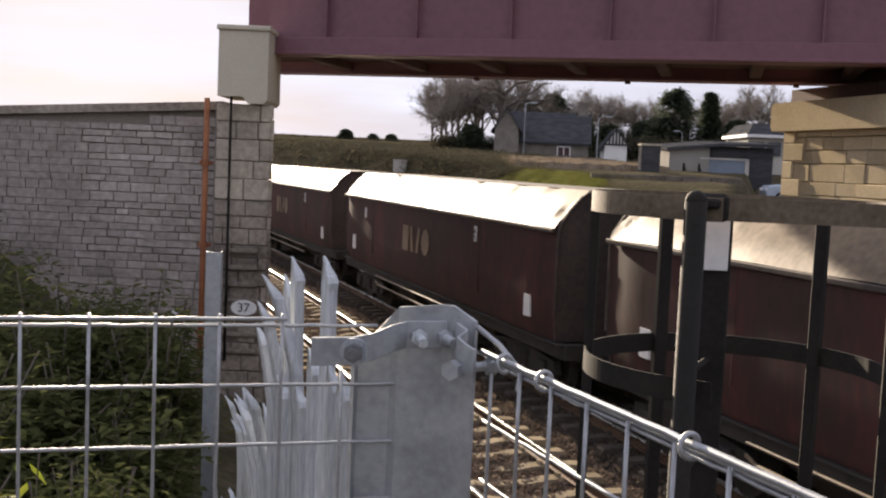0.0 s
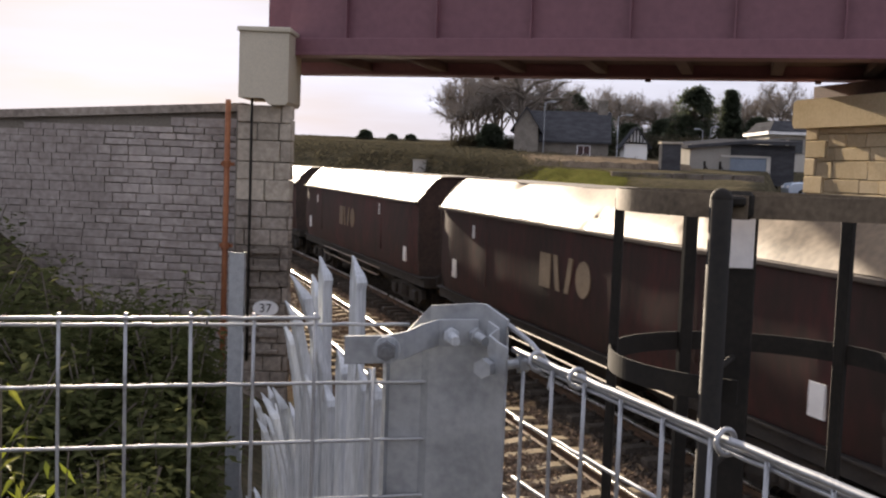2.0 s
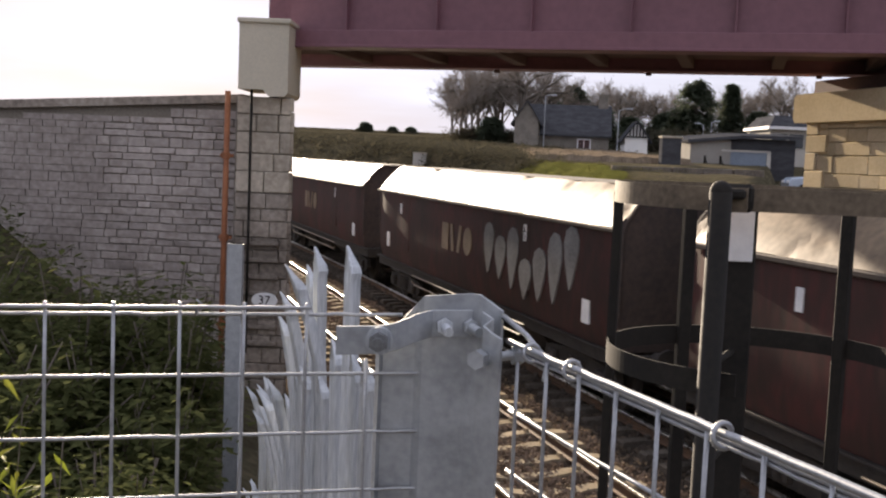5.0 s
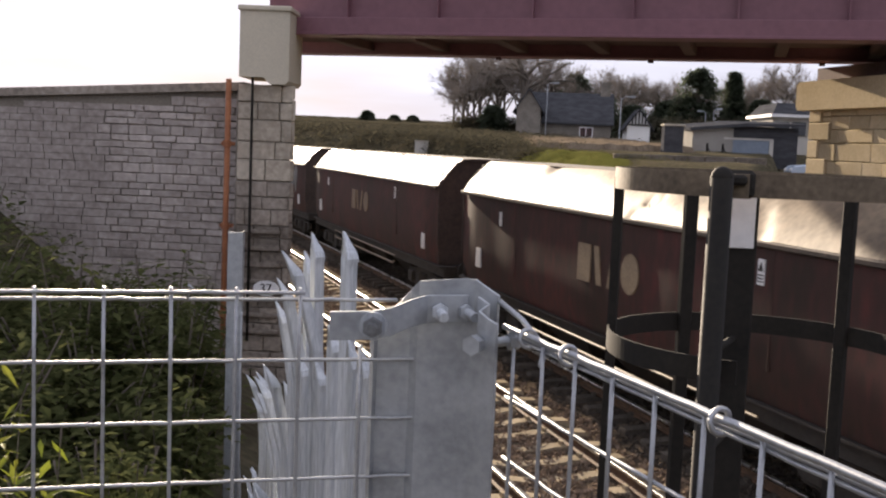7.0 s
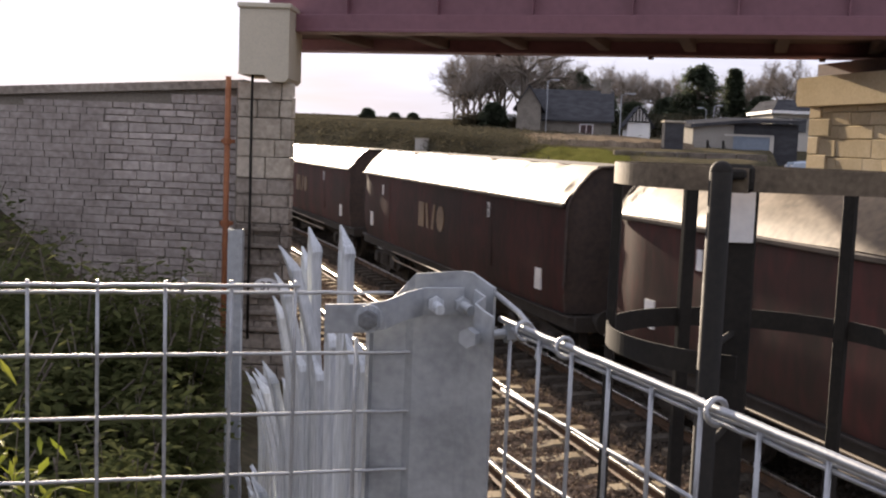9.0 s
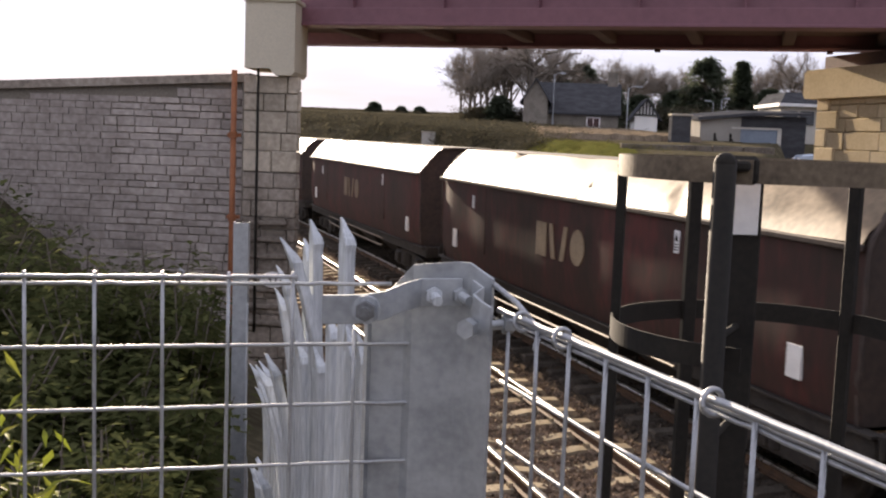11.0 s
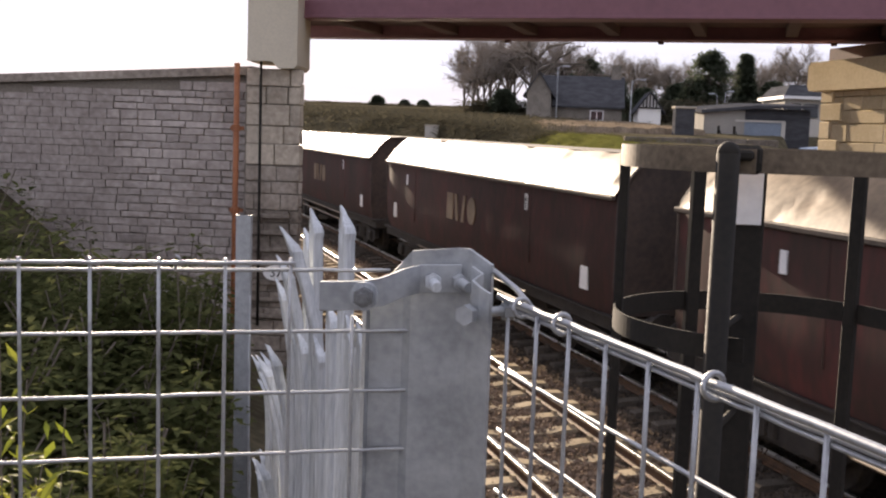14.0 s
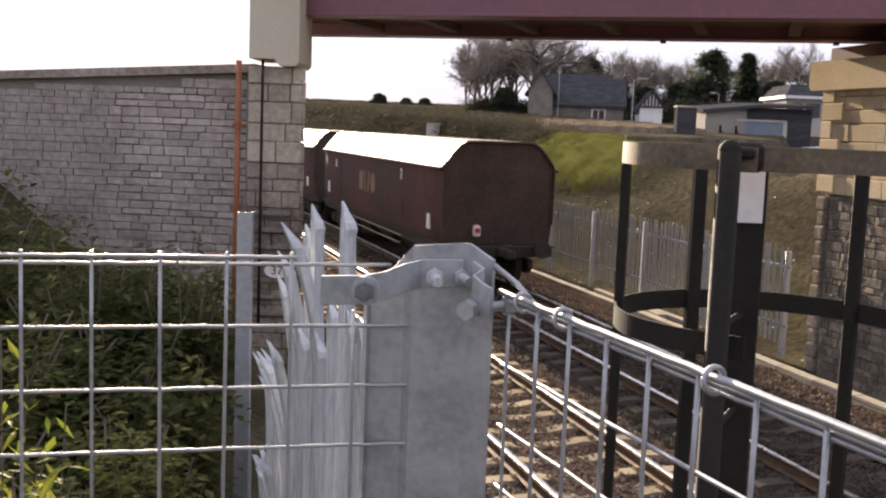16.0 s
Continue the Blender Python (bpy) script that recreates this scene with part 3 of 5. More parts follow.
def build_right_abutment():
    rnd = random.Random(7)
    ab = new("wall_abutment_far")
    tagged(ab, "bridge abutment of new sandstone blocks above old dark rubble", "wall", kind="structure")
    far = tw(15.35, 11.25)
    ab.matrix_basis = Matrix.Translation(far) @ pose(0, 0, 0, 0, 0, 90 + TURN - 4)   # x along the line, -x towards the camera; the face is at +y
    flip = pose(0, 0, 0, 0, 0, 180)                                             # stones face -y
    bm = bmesh.new()
    bx(bm, (-6.0, -0.9, 3.76), (12.0, 1.72, 2.0))
    part("wall_core", bm, M_SANDJOINT, ab)
    bm = bmesh.new()
    bx(bm, (-6.0, -0.9, 1.1), (12.0, 1.72, 3.3))
    part("rubble_core", bm, M_RUBBLE, ab)
    courses(ab, 9.0, 2.78, 4.5, flip @ Matrix.Translation((0, 0, 0)), M_SANDSTONE, (0.22, 0.3, 0.36), (0.5, 0.72, 0.95), 0.06, rnd, name="block", joint=0.01)
    courses(ab, 6.4, -0.35, 2.76, flip @ Matrix.Translation((0.24, 0.03, 0)), M_RUBBLE, (0.1, 0.14, 0.17), (0.13, 0.2, 0.28), 0.055, rnd, name="rubble_stone", joint=0.01, bev=0.01, apart=-2.2)
    # quoins of the corner, proud of the face in turn
    for i in range(12):
        bm = bmesh.new()
        w = 0.26 if i % 2 else 0.19
        bx(bm, (0.0 + (0.05 if i % 2 else 0) - w / 2 + 0.06, -0.12, -0.2 + 0.255 * i), (w, 0.36, 0.235), bev=0.025)
        part("quoin", bm, M_OLDSTONE, ab)
    for i, w in enumerate((0.5, 0.3, 0.55, 0.3, 0.6, 0.34)):
        bm = bmesh.new()
        bx(bm, (0.08 - w / 2, -0.1, 2.95 + 0.3 * i), (w, 0.4, 0.285), bev=0.012)
        part("quoin", bm, M_SANDSTONE, ab)
    cop = thing("abutment_coping", ab.matrix_basis.copy(), "broad pale sandstone coping band on the abutment", "coping")
    bm = bmesh.new()
    poly = [(-9.5, 4.5), (0.14, 4.5), (0.2, 4.57), (0.2, 4.93), (0.12, 4.98), (-9.5, 4.98)]
    prism(bm, poly, -1.4, 0.3)
    part("band", bm, M_SANDSTONE, cop)
    bm = bmesh.new()
    bx(bm, (-4.6, -0.75, 5.1), (9.7, 1.3, 0.28), bev=0.01)
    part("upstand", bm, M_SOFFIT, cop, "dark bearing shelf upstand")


    for i, (x, w, z) in enumerate(((-1.2, 0.07, 2.3), (-1.32, 0.06, 2.32), (-1.45, 0.08, 2.28), (-1.2, 0.06, 1.75), (-1.34, 0.08, 1.72))):
        bm = bmesh.new()
        bx(bm, (x, 0.004, z), (w, 0.012, 0.16), bev=0.003)
        part("chalk_bar", bm, M_CHALK, ab, "pale scrawled bar")


build_right_abutment()


# ---- train ----
PITCH, GAP, S0, SPEED = 15.82, 1.844, 29.5, 12.36
LEN = PITCH - GAP
E0, E1 = -LEN / 2, LEN / 2


def bogie(parent, x, rnd):
    bm = bmesh.new()
    bx(bm, (0, 0, 0.62), (0.5, 2.1, 0.26), bev=0.03)
    b = part("bogie", bm, M_UNDER, parent)
    b.matrix_basis = Matrix.Translation((x, 0, 0))
    for y in (1.02, -1.02):
        bm = bmesh.new()
        prism(bm, [(-1.35, 0.42), (-1.15, 0.28), (1.15, 0.28), (1.35, 0.42), (1.3, 0.62), (0.5, 0.7), (-0.5, 0.7), (-1.3, 0.62)], y - 0.06, y + 0.06)
        for k in (-0.9, 0.9):
            bx(bm, (k, y + math.copysign(0.09, y), 0.46), (0.3, 0.12, 0.26), bev=0.03)
        for k in (-0.18, 0.0, 0.18):
            rod(bm, (k, y + math.copysign(0.07, y), 0.34), (k, y + math.copysign(0.07, y), 0.62), 0.07, seg=8)
        part("side_frame", bm, M_UNDER, b)
    for k in (-0.9, 0.9):
        for y in (0.745, -0.745):
            bm = bmesh.new()
            rod(bm, (k, y - 0.065, 0.43), (k, y + 0.065, 0.43), 0.43, seg=24)
            rod(bm, (k, y - 0.09 if y > 0 else y + 0.05, 0.43), (k, y - 0.05 if y > 0 else y + 0.09, 0.43), 0.46, seg=24)
            part("wheel", bm, M_UNDER, b)
        bm = bmesh.new()
        rod(bm, (k, -0.7, 0.43), (k, 0.7, 0.43), 0.08, seg=10)
        part("axle", bm, M_UNDER, b)
    return b


def build_wagon():
    rnd = random.Random(3)
    w = thing("coal_hopper_wagon", Matrix(), "grimy maroon coal hopper wagon with a pale dusty sloping hood", "freight wagon", "wagons of the train")
    half, zr, top, inset = 1.39, 2.76, 3.36, 0.88
    # sides: slightly dished plates
    for s, nm in ((1, "side_panel"), (-1, "side_panel")):
        bm = bmesh.new()
        xs = np.linspace(E0, E1, 57)
        zs = [1.02, 1.35, 1.75, 2.15, 2.5, zr]
        rows = []
        for z in zs:
            rows.append([bm.verts.new((x, s * (half - 0.1 * smooth(1.5, 1.0, z) - 0.05 * smooth(6.2, 7.0, abs(x)) + 0.012 * noise.noise(Vector((x * 0.9, z * 1.3, s)))), z)) for x in xs])
        for a, b in zip(rows, rows[1:]):
            for i in range(len(xs) - 1):
                bm.faces.new((a[i], a[i + 1], b[i + 1], b[i]))
        ob = part(nm, bm, M_MAROON, w, smooth=True)
        bm = bmesh.new()
        bx(bm, (0, s * (half + 0.015), zr - 0.02), (LEN, 0.07, 0.07), bev=0.015)
        part("cant_rail", bm, M_WEND, w)
        # hood: dented sloping sheets
        bm = bmesh.new()
        xs = np.linspace(E0 + 0.02, E1 - 0.02, 241)
        rows = []
        for k in range(8):
            f = k / 7
            row = []
            for x in xs:
                y = half + (inset - half) * f - 0.06 * f * f
                z = zr + 0.02 + (top - zr) * (f ** 0.86)
                d = noise.noise(Vector((x * 0.8, f * 2, 3 + s))) * 0.012 + max(0, noise.noise(Vector((x * 1.3, f * 1.3, 9 + s))) - 0.36) * -0.1 - 0.024 * max(0, 1 - abs(math.sin(x * 1.35 + 1.1 * f + 2.5 * noise.noise(Vector((x * 0.3, 0, s))))) * 7) * max(0, noise.noise(Vector((x * 0.5, f * 1.4, 20))) + 0.22) * 2.2 * math.sin(math.pi * min(1, f + 0.12))
                row.append(bm.verts.new((x, s * (y + d * 0.7), z + d)))
            rows.append(row)
        for a, b in zip(rows, rows[1:]):
            for i in range(len(xs) - 1):
                bm.faces.new((a[i], a[i + 1], b[i + 1], b[i]))
        part("hood", bm, M_HOOD, w, "pale dusty dented sloping hood sheet", smooth=True)
    bm = bmesh.new()
    prof = [(-0.82, top + 0.02), (-0.5, top + 0.035), (0.5, top + 0.035), (0.82, top + 0.02), (0.82, top - 0.04), (-0.82, top - 0.04)]
    loft(bm, [[Vector((x, a, b)) for a, b in prof] for x in (E0 + 0.02, E1 - 0.02)])
    part("top_cover", bm, M_WEND, w)
    # end walls
    for x, d in ((E0, 1), (E1, -1)):
        bm = bmesh.new()
        sec = [(-1.28, 1.02), (-1.33, 1.5), (-1.335, zr - 0.06), (-1.3, zr + 0.08), (-1.14, 3.07), (-0.95, 3.27), (-0.78, top), (0.78, top), (0.95, 3.27), (1.14, 3.07), (1.3, zr + 0.08), (1.335, zr - 0.06), (1.33, 1.5), (1.28, 1.02)]
        loft(bm, [[Vector((xx, a, b)) for a, b in sec] for xx in (x + d * 0.01, x + d * 0.06)])
        end = part("end_wall", bm, M_WEND, w, "dark grimy flat wagon end")
        bm = bmesh.new()
        pipe(bm, [(x - d * 0.02, a, b) for a, b in sec[1:-1]], 0.03, 6)
        part("end_rim", bm, M_WEND, end)
    # underframe
    bm = bmesh.new()
    for s in (1, -1):
        prism(bm, [(E0 - 0.25, 0.78), (E1 + 0.25, 0.78), (E1 + 0.25, 1.0), (E0 - 0.25, 1.0)], s * 1.2 - 0.05, s * 1.2 + 0.05)
        prism(bm, [(E0 - 0.25, 0.98), (E1 + 0.25, 0.98), (E1 + 0.25, 1.01), (E0 - 0.25, 1.01)], s * 1.26 - 0.08, s * 1.26 + 0.08)
    bx(bm, (E0 - 0.25, 0, 0.9), (0.12, 2.5, 0.26), bev=0.02)
    bx(bm, (E1 + 0.25, 0, 0.9), (0.12, 2.5, 0.26), bev=0.02)
    bx(bm, (0, 0, 0.88), (LEN, 0.5, 0.22))
    part("underframe", bm, M_UNDER, w)
    for y in (1.36,):
        bm = bmesh.new()
        pipe(bm, [(E0 + 3.4, y, 0.72), (E0 + 3.6, y, 0.66), (E1 - 3.6, y, 0.66), (E1 - 3.4, y, 0.72)], 0.022)
        pipe(bm, [(E0 + 3.4, y, 0.86), (E1 - 3.4, y, 0.86)], 0.018)
        part("air_pipe", bm, M_HOOD, w, "thin pale air pipes along the sill")
    # hopper bottoms between the bogies
    for x in (-2.6, 0.0, 2.6):
        bm = bmesh.new()
        loft(bm, [[Vector((x + a * k, b * q, z)) for a, b in ((-1, -1), (1, -1), (1, 1), (-1, 1))] for k, q, z in ((1.25, 1.25, 1.04), (1.1, 1.1, 0.82), (0.45, 0.6, 0.3))])
        part("hopper_chute", bm, M_UNDER, w)
    for x in (E0 + 1.75, E1 - 1.75):
        bogie(w, x, rnd)
    for x, d in ((E0, -1), (E1, 1)):
        for y in (0.86, -0.86):
            bm = bmesh.new()
            rod(bm, (x + d * 0.3, y, 0.98), (x + d * 0.62, y, 0.98), 0.1, seg=12)
            rod(bm, (x + d * 0.62, y, 0.98), (x + d * 0.67, y, 0.98), 0.2, seg=16)
            part("buffer", bm, M_UNDER, w)
        bm = bmesh.new()
        bx(bm, (x + d * 0.62, 0, 0.9), (0.66, 0.22, 0.2), bev=0.04)
        part("coupler", bm, M_UNDER, w)
    # plain marks on the near side: emblem shapes, data panels
    def patch(x0, z0, x1, z1, material, name, label="", parent=w, lean=0.0):
        bm = bmesh.new()
        y = half + 0.012
        loft(bm, [[Vector((x0 + lean, yy, z1)), Vector((x1 + lean, yy, z1)), Vector((x1, yy, z0)), Vector((x0, yy, z0))] for yy in (y - 0.03, y + 0.004)])
        return part(name, bm, material, parent, label)
    patch(0.75, 1.74, 1.2, 2.3, M_GOLD, "emblem_bar", "faded gold emblem bar")
    patch(0.36, 1.74, 0.52, 2.3, M_GOLD, "emblem_bar", "faded gold slanted emblem bar", lean=0.14)
    patch(0.02, 1.74, 0.18, 2.3, M_GOLD, "emblem_bar", "faded gold slanted emblem bar", lean=-0.14)
    bm = bmesh.new()
    ring = [(-0.5 + 0.26 * math.cos(t), 2.02 + 0.28 * math.sin(t)) for t in np.linspace(0, 2 * math.pi, 25)[:-1]]
    loft(bm, [[Vector((a, y, b)) for a, b in ring] for y in (half - 0.03, half + 0.016)])
    part("emblem_oval", bm, M_GOLD, w, "faded gold emblem oval")
    patch(5.7, 1.35, 5.95, 1.72, M_WHITE, "data_panel", "small white data panel")
    warn = patch(-3.59, 2.3, -3.47, 2.58, M_WHITE, "warning_panel", "small white warning panel with a dark triangle")
    bm = bmesh.new()
    loft(bm, [[Vector((-3.575, y, 2.45)), Vector((-3.485, y, 2.45)), Vector((-3.53, y, 2.55))] for y in (half + 0.004, half + 0.021)])
    part("triangle", bm, M_BLACK, warn)
    for zb in (2.33, 2.365, 2.4):
        patch(-3.575, zb, -3.485, zb + 0.014, M_BLACK, "text_bar", parent=warn).location.y += 0.005
    for x in (-3.75, 3.9):
        bm = bmesh.new()
        prism(bm, [(x, 1.4), (x + 0.022, 1.4), (x + 0.022, zr - 0.06), (x, zr - 0.06)], half - 0.03, half + 0.006)
        part("side_seam", bm, M_MAROON, w)
    patch(-6.2, 1.3, -5.95, 1.65, M_WHITE, "data_panel", "small white data panel")
    patch(4.6, 2.25, 4.72, 2.5, M_WHITE, "data_panel", "small white data panel")
    return w


WAGON = build_wagon()
WAGONS = [WAGON] + [copy_thing(WAGON, Matrix()) for _ in range(14)]


def mark_wagons():
    """What sets single wagons apart: spray paint, and the tail lamp of the last one."""
    w = WAGONS[6]
    tagged(w, "grimy maroon coal hopper wagon with pale spray-painted scrawl on its side")
    for i in range(7):
        bm = bmesh.new()
        x = -1.75 - 0.62 * i
        h = (0.95, 0.8, 1.1, 0.7, 0.9, 1.15, 1.0)[i]
        z = (1.55, 1.5, 1.4, 1.3, 1.35, 1.4, 1.7)[i]
        ring = [(x + 0.24 * math.cos(a) + 0.08 * math.sin(2 * a), z + h / 2 + h / 2 * math.sin(a)) for a in np.linspace(0, 2 * math.pi, 14)[:-1]]
        loft(bm, [[Vector((a, y, b)) for a, b in ring] for y in (1.375, 1.408)])
        part("spray_mark", bm, M_CHALK, w, "pale spray paint mark")
    t = WAGONS[-1]
    tagged(t, "last grimy maroon coal hopper wagon carrying a tail lamp")
    bm = bmesh.new()
    bx(bm, (E0 - 0.12, 0.55, 1.35), (0.14, 0.16, 0.26), bev=0.03)
    lamp = part("tail_lamp", bm, M_WHITE, t, "white tail lamp case with a red lens")
    bm = bmesh.new()
    rod(bm, (E0 - 0.2, 0.55, 1.36), (E0 - 0.185, 0.55, 1.36), 0.06, seg=14)
    part("lens", bm, M_REDLAMP, lamp)
    pipe_bm = bmesh.new()
    pipe(pipe_bm, [(E0 - 0.12, 0.2, 1.15), (E0 - 0.3, 0.2, 1.0), (E0 - 0.35, 0.22, 0.7)], 0.03)
    part("brake_hose", pipe_bm, M_UNDER, t)


mark_wagons()


def train_motion():
    for j, w in enumerate(WAGONS):
        rows = []
        for k in range(33):
            t = 0.5 * k
            u = S0 + SPEED * t - (j - 1) * PITCH + PITCH / 2
            rows.append((t, Matrix.Translation(tw(u, V2)) @ pose(0, 0, 0, 0, 0, heading(u))))
        walk(w, rows)


# ---- fence by the camera ----
def hexnut(bm, p, way, r, h):
    a = Vector(p)
    rod(bm, a, a + Vector(way).normalized() * h, r, seg=6)


def wavy(a, b, n, amp, seed):
    a, b = Vector(a), Vector(b)
    return [a.lerp(b, i / n) + amp * Vector((0, noise.noise(Vector((i * 0.9, seed, 0))), noise.noise(Vector((i * 0.9, seed, 5))))) for i in range(n + 1)]


def build_mesh_fence(a, step, n, ztop, rows, label, bars, seed, skip=()):
    """A welded wire panel from a along step: n uprights, and rows of level wires 75 mm apart."""
    f = thing("wire_mesh_panel", Matrix(), label, "fence", "wire mesh panels")
    a, step = Vector(a), Vector(step)
    nrm = Vector((-step.y, step.x, 0)).normalized() * 0.0045
    for i in range(n):
        bm = bmesh.new()
        p = a + step * i
        pipe(bm, wavy((p.x, p.y, ztop + 0.006 - (0.07 if seed == 3 and i == n - 1 else 0)), (p.x + 0.004 * math.sin(i * 2.1), p.y, ztop - 1.25), 14, 0.0012, seed + i), 0.0023, 8)
        part("upright_wire", bm, M_WIRE, f, smooth=True)
    e = a + step * (n - 1)
    s0, s1 = a - step * 0.35, e + step * 0.6
    for k in range(rows):
        z = ztop - 0.009 - 0.0745 * k
        bm = bmesh.new()
        q1 = e + step * (1.4 if k else 0.6) if seed == 3 else s1
        pipe(bm, wavy((s0.x + nrm.x, s0.y + nrm.y, z), (q1.x + nrm.x, q1.y + nrm.y, z), 40, 0.0016, seed + 50 + k), 0.0023, 8)
        part("level_wire", bm, M_WIRE, f, smooth=True)
    for dz, r, off in bars:
        bm = bmesh.new()
        if seed == 3:
            s1 = e - step * 0.93
        pipe(bm, wavy((s0.x + nrm.x * off, s0.y + nrm.y * off, ztop + dz), (s1.x + nrm.x * off, s1.y + nrm.y * off, ztop + dz), 40, 0.0012, seed + 90), r, 10)
        part("top_wire", bm, M_WIRE, f, smooth=True)
    return f


# panel square to the view, up to the corner post
STEP = Vector((0.0728, 0.0198, 0))
PL = build_mesh_fence(Vector((-0.509, 1.14, 0)) - 5 * STEP, STEP, 11, 3.462, 14, "galvanised welded wire mesh panel fixed to the corner post", [(0.0005, 0.0024, -1)], 3)
# a bit of twisted tie wire on the top wire
bm = bmesh.new()
pipe(bm, [(-0.346, 1.187, 3.452), (-0.343, 1.18, 3.462), (-0.339, 1.183, 3.467), (-0.345, 1.184, 3.471)], 0.0016, 6)
single("tie_wire", bm, M_WIRE, "twist of bright tie wire on the mesh top", "wire")
# panel beside the line, from the post past the camera
STEP2 = Vector((0.0289, -0.0705, 0))
PR = build_mesh_fence(Vector((0.0405, 1.19, 0)), STEP2, 16, 3.43, 14, "galvanised welded wire mesh panel running beside the line", [(0.003, 0.0037, -0.3), (-0.004, 0.0027, 1.3)], 17)
for i, k in enumerate((0.45, 1.75, 5.25, 10.2)):
    bm = bmesh.new()
    c = Vector((0.0405, 1.19, 3.43)) + STEP2 * k
    d = STEP2.normalized()
    n = Vector((-d.y, d.x, 0))
    ring = [c + 0.0105 * (math.cos(t) * n + math.sin(t) * Vector((0, 0, 1))) + d * 0.006 * (t / 6.3) for t in np.linspace(0, 2 * math.pi, 17)]
    pipe(bm, ring, 0.0026, 6)
    part("wire_clip", bm, M_WIRE, PR, "galvanised wire hog ring", smooth=True)


def build_post():
    post = thing("fence_corner_post", Matrix(), "galvanised folded steel corner post with bolted brackets", "fence post")
    sec = [(-0.13, 1.252), (-0.126, 1.262), (-0.086, 1.266), (-0.076, 1.256), (-0.02, 1.25), (-0.008, 1.246), (0.02, 1.224)]
    t = 0.005
    zt = [3.413, 3.417, 3.466, 3.478, 3.484, 3.484, 3.468]
    pts = [Vector((x, y, 0)) for x, y in sec]
    off = []
    for i, q in enumerate(pts):
        d = pts[min(i + 1, len(pts) - 1)] - pts[max(i - 1, 0)]
        off.append(q + Vector((-d.y, d.x, 0)).normalized() * t)
    ring = list(zip(pts, zt)) + list(zip(reversed(off), reversed(zt)))
    bm = bmesh.new()
    loft(bm, [[Vector((q.x, q.y, 1.9 + (z - 1.9) * k / 12)) for q, z in ring] for k in range(13)])
    part("post_section", bm, M_GALV, post)
    # strap that runs from the mesh over the post's face
    strap = [(-0.176, 1.176), (-0.128, 1.180), (-0.105, 1.187), (-0.082, 1.209), (-0.064, 1.228), (-0.015, 1.236)]
    zc = [3.431, 3.433, 3.437, 3.445, 3.448, 3.449]
    bm = bmesh.new()
    rings = []
    for (x, y), z in zip(strap, zc):
        rings.append([Vector((x, y - 0.002, z - 0.017)), Vector((x, y - 0.002, z + 0.017)), Vector((x, y + 0.003, z + 0.017)), Vector((x, y + 0.003, z - 0.017))])
    loft(bm, rings)
    bmesh.ops.bevel(bm, geom=list(bm.edges), offset=0.0008, segments=1, affect="EDGES")
    br = part("bracket", bm, M_GALV, post, "joggled galvanised strap bracket")
    bm = bmesh.new()
    rod(bm, (-0.125, 1.182, 3.433), (-0.125, 1.1725, 3.433), 0.0165, seg=24)
    part("washer", bm, M_ZINCPALE, br, "round pale zinc washer")
    bm = bmesh.new()
    hexnut(bm, (-0.125, 1.173, 3.433), (0, -1, 0), 0.012, 0.011)
    rod(bm, (-0.125, 1.165, 3.433), (-0.125, 1.154, 3.433), 0.0062, seg=12)
    part("bolt", bm, M_BOLT, br, "hexagon nut on a threaded bolt, darkened for shadow")
    bm = bmesh.new()
    hexnut(bm, (-0.049, 1.226, 3.446), (0.1, -1, 0), 0.0105, 0.01)
    rod(bm, (-0.049, 1.226, 3.446), (-0.043, 1.196, 3.443), 0.006, seg=12)
    part("bolt", bm, M_ZINCPALE, br)
    bm = bmesh.new()
    rod(bm, (-0.02, 1.236, 3.447), (-0.006, 1.205, 3.443), 0.006, seg=12)
    hexnut(bm, (-0.018, 1.232, 3.446), (0.35, -1, 0), 0.01, 0.008)
    part("bolt", bm, M_GALV, br)
    # zigzag clip on the line side
    zig = [(-0.004, 1.222), (0.008, 1.206), (-0.003, 1.188), (0.006, 1.178), (0.018, 1.17)]
    bm = bmesh.new()
    loft(bm, [[Vector((x, y, 3.446 - 0.006 * i - 0.02)), Vector((x, y, 3.466 - 0.006 * i)), Vector((x + 0.003, y + 0.003, 3.466 - 0.006 * i)), Vector((x + 0.003, y + 0.003, 3.426 - 0.006 * i))] for i, (x, y) in enumerate(zig)])
    cl = part("clip", bm, M_GALV, post, "bent galvanised spring clip")
    bm = bmesh.new()
    hexnut(bm, (-0.004, 1.182, 3.416), (-0.5, -1, 0), 0.012, 0.014)
    rod(bm, (-0.004, 1.18, 3.416), (0.045, 1.2, 3.42), 0.006, seg=12)
    hexnut(bm, (0.034, 1.194, 3.419), (1, 0.3, 0), 0.011, 0.012)
    part("bolt", bm, M_GALV, cl)
    bm = bmesh.new()
    pipe(bm, [(0.022, 1.225, 3.462), (0.05, 1.215, 3.442), (0.075, 1.17, 3.418), (0.07, 1.15, 3.40)], 0.0035, 8)
    part("stay_wire", bm, M_WIRE, cl, smooth=True)


build_post()


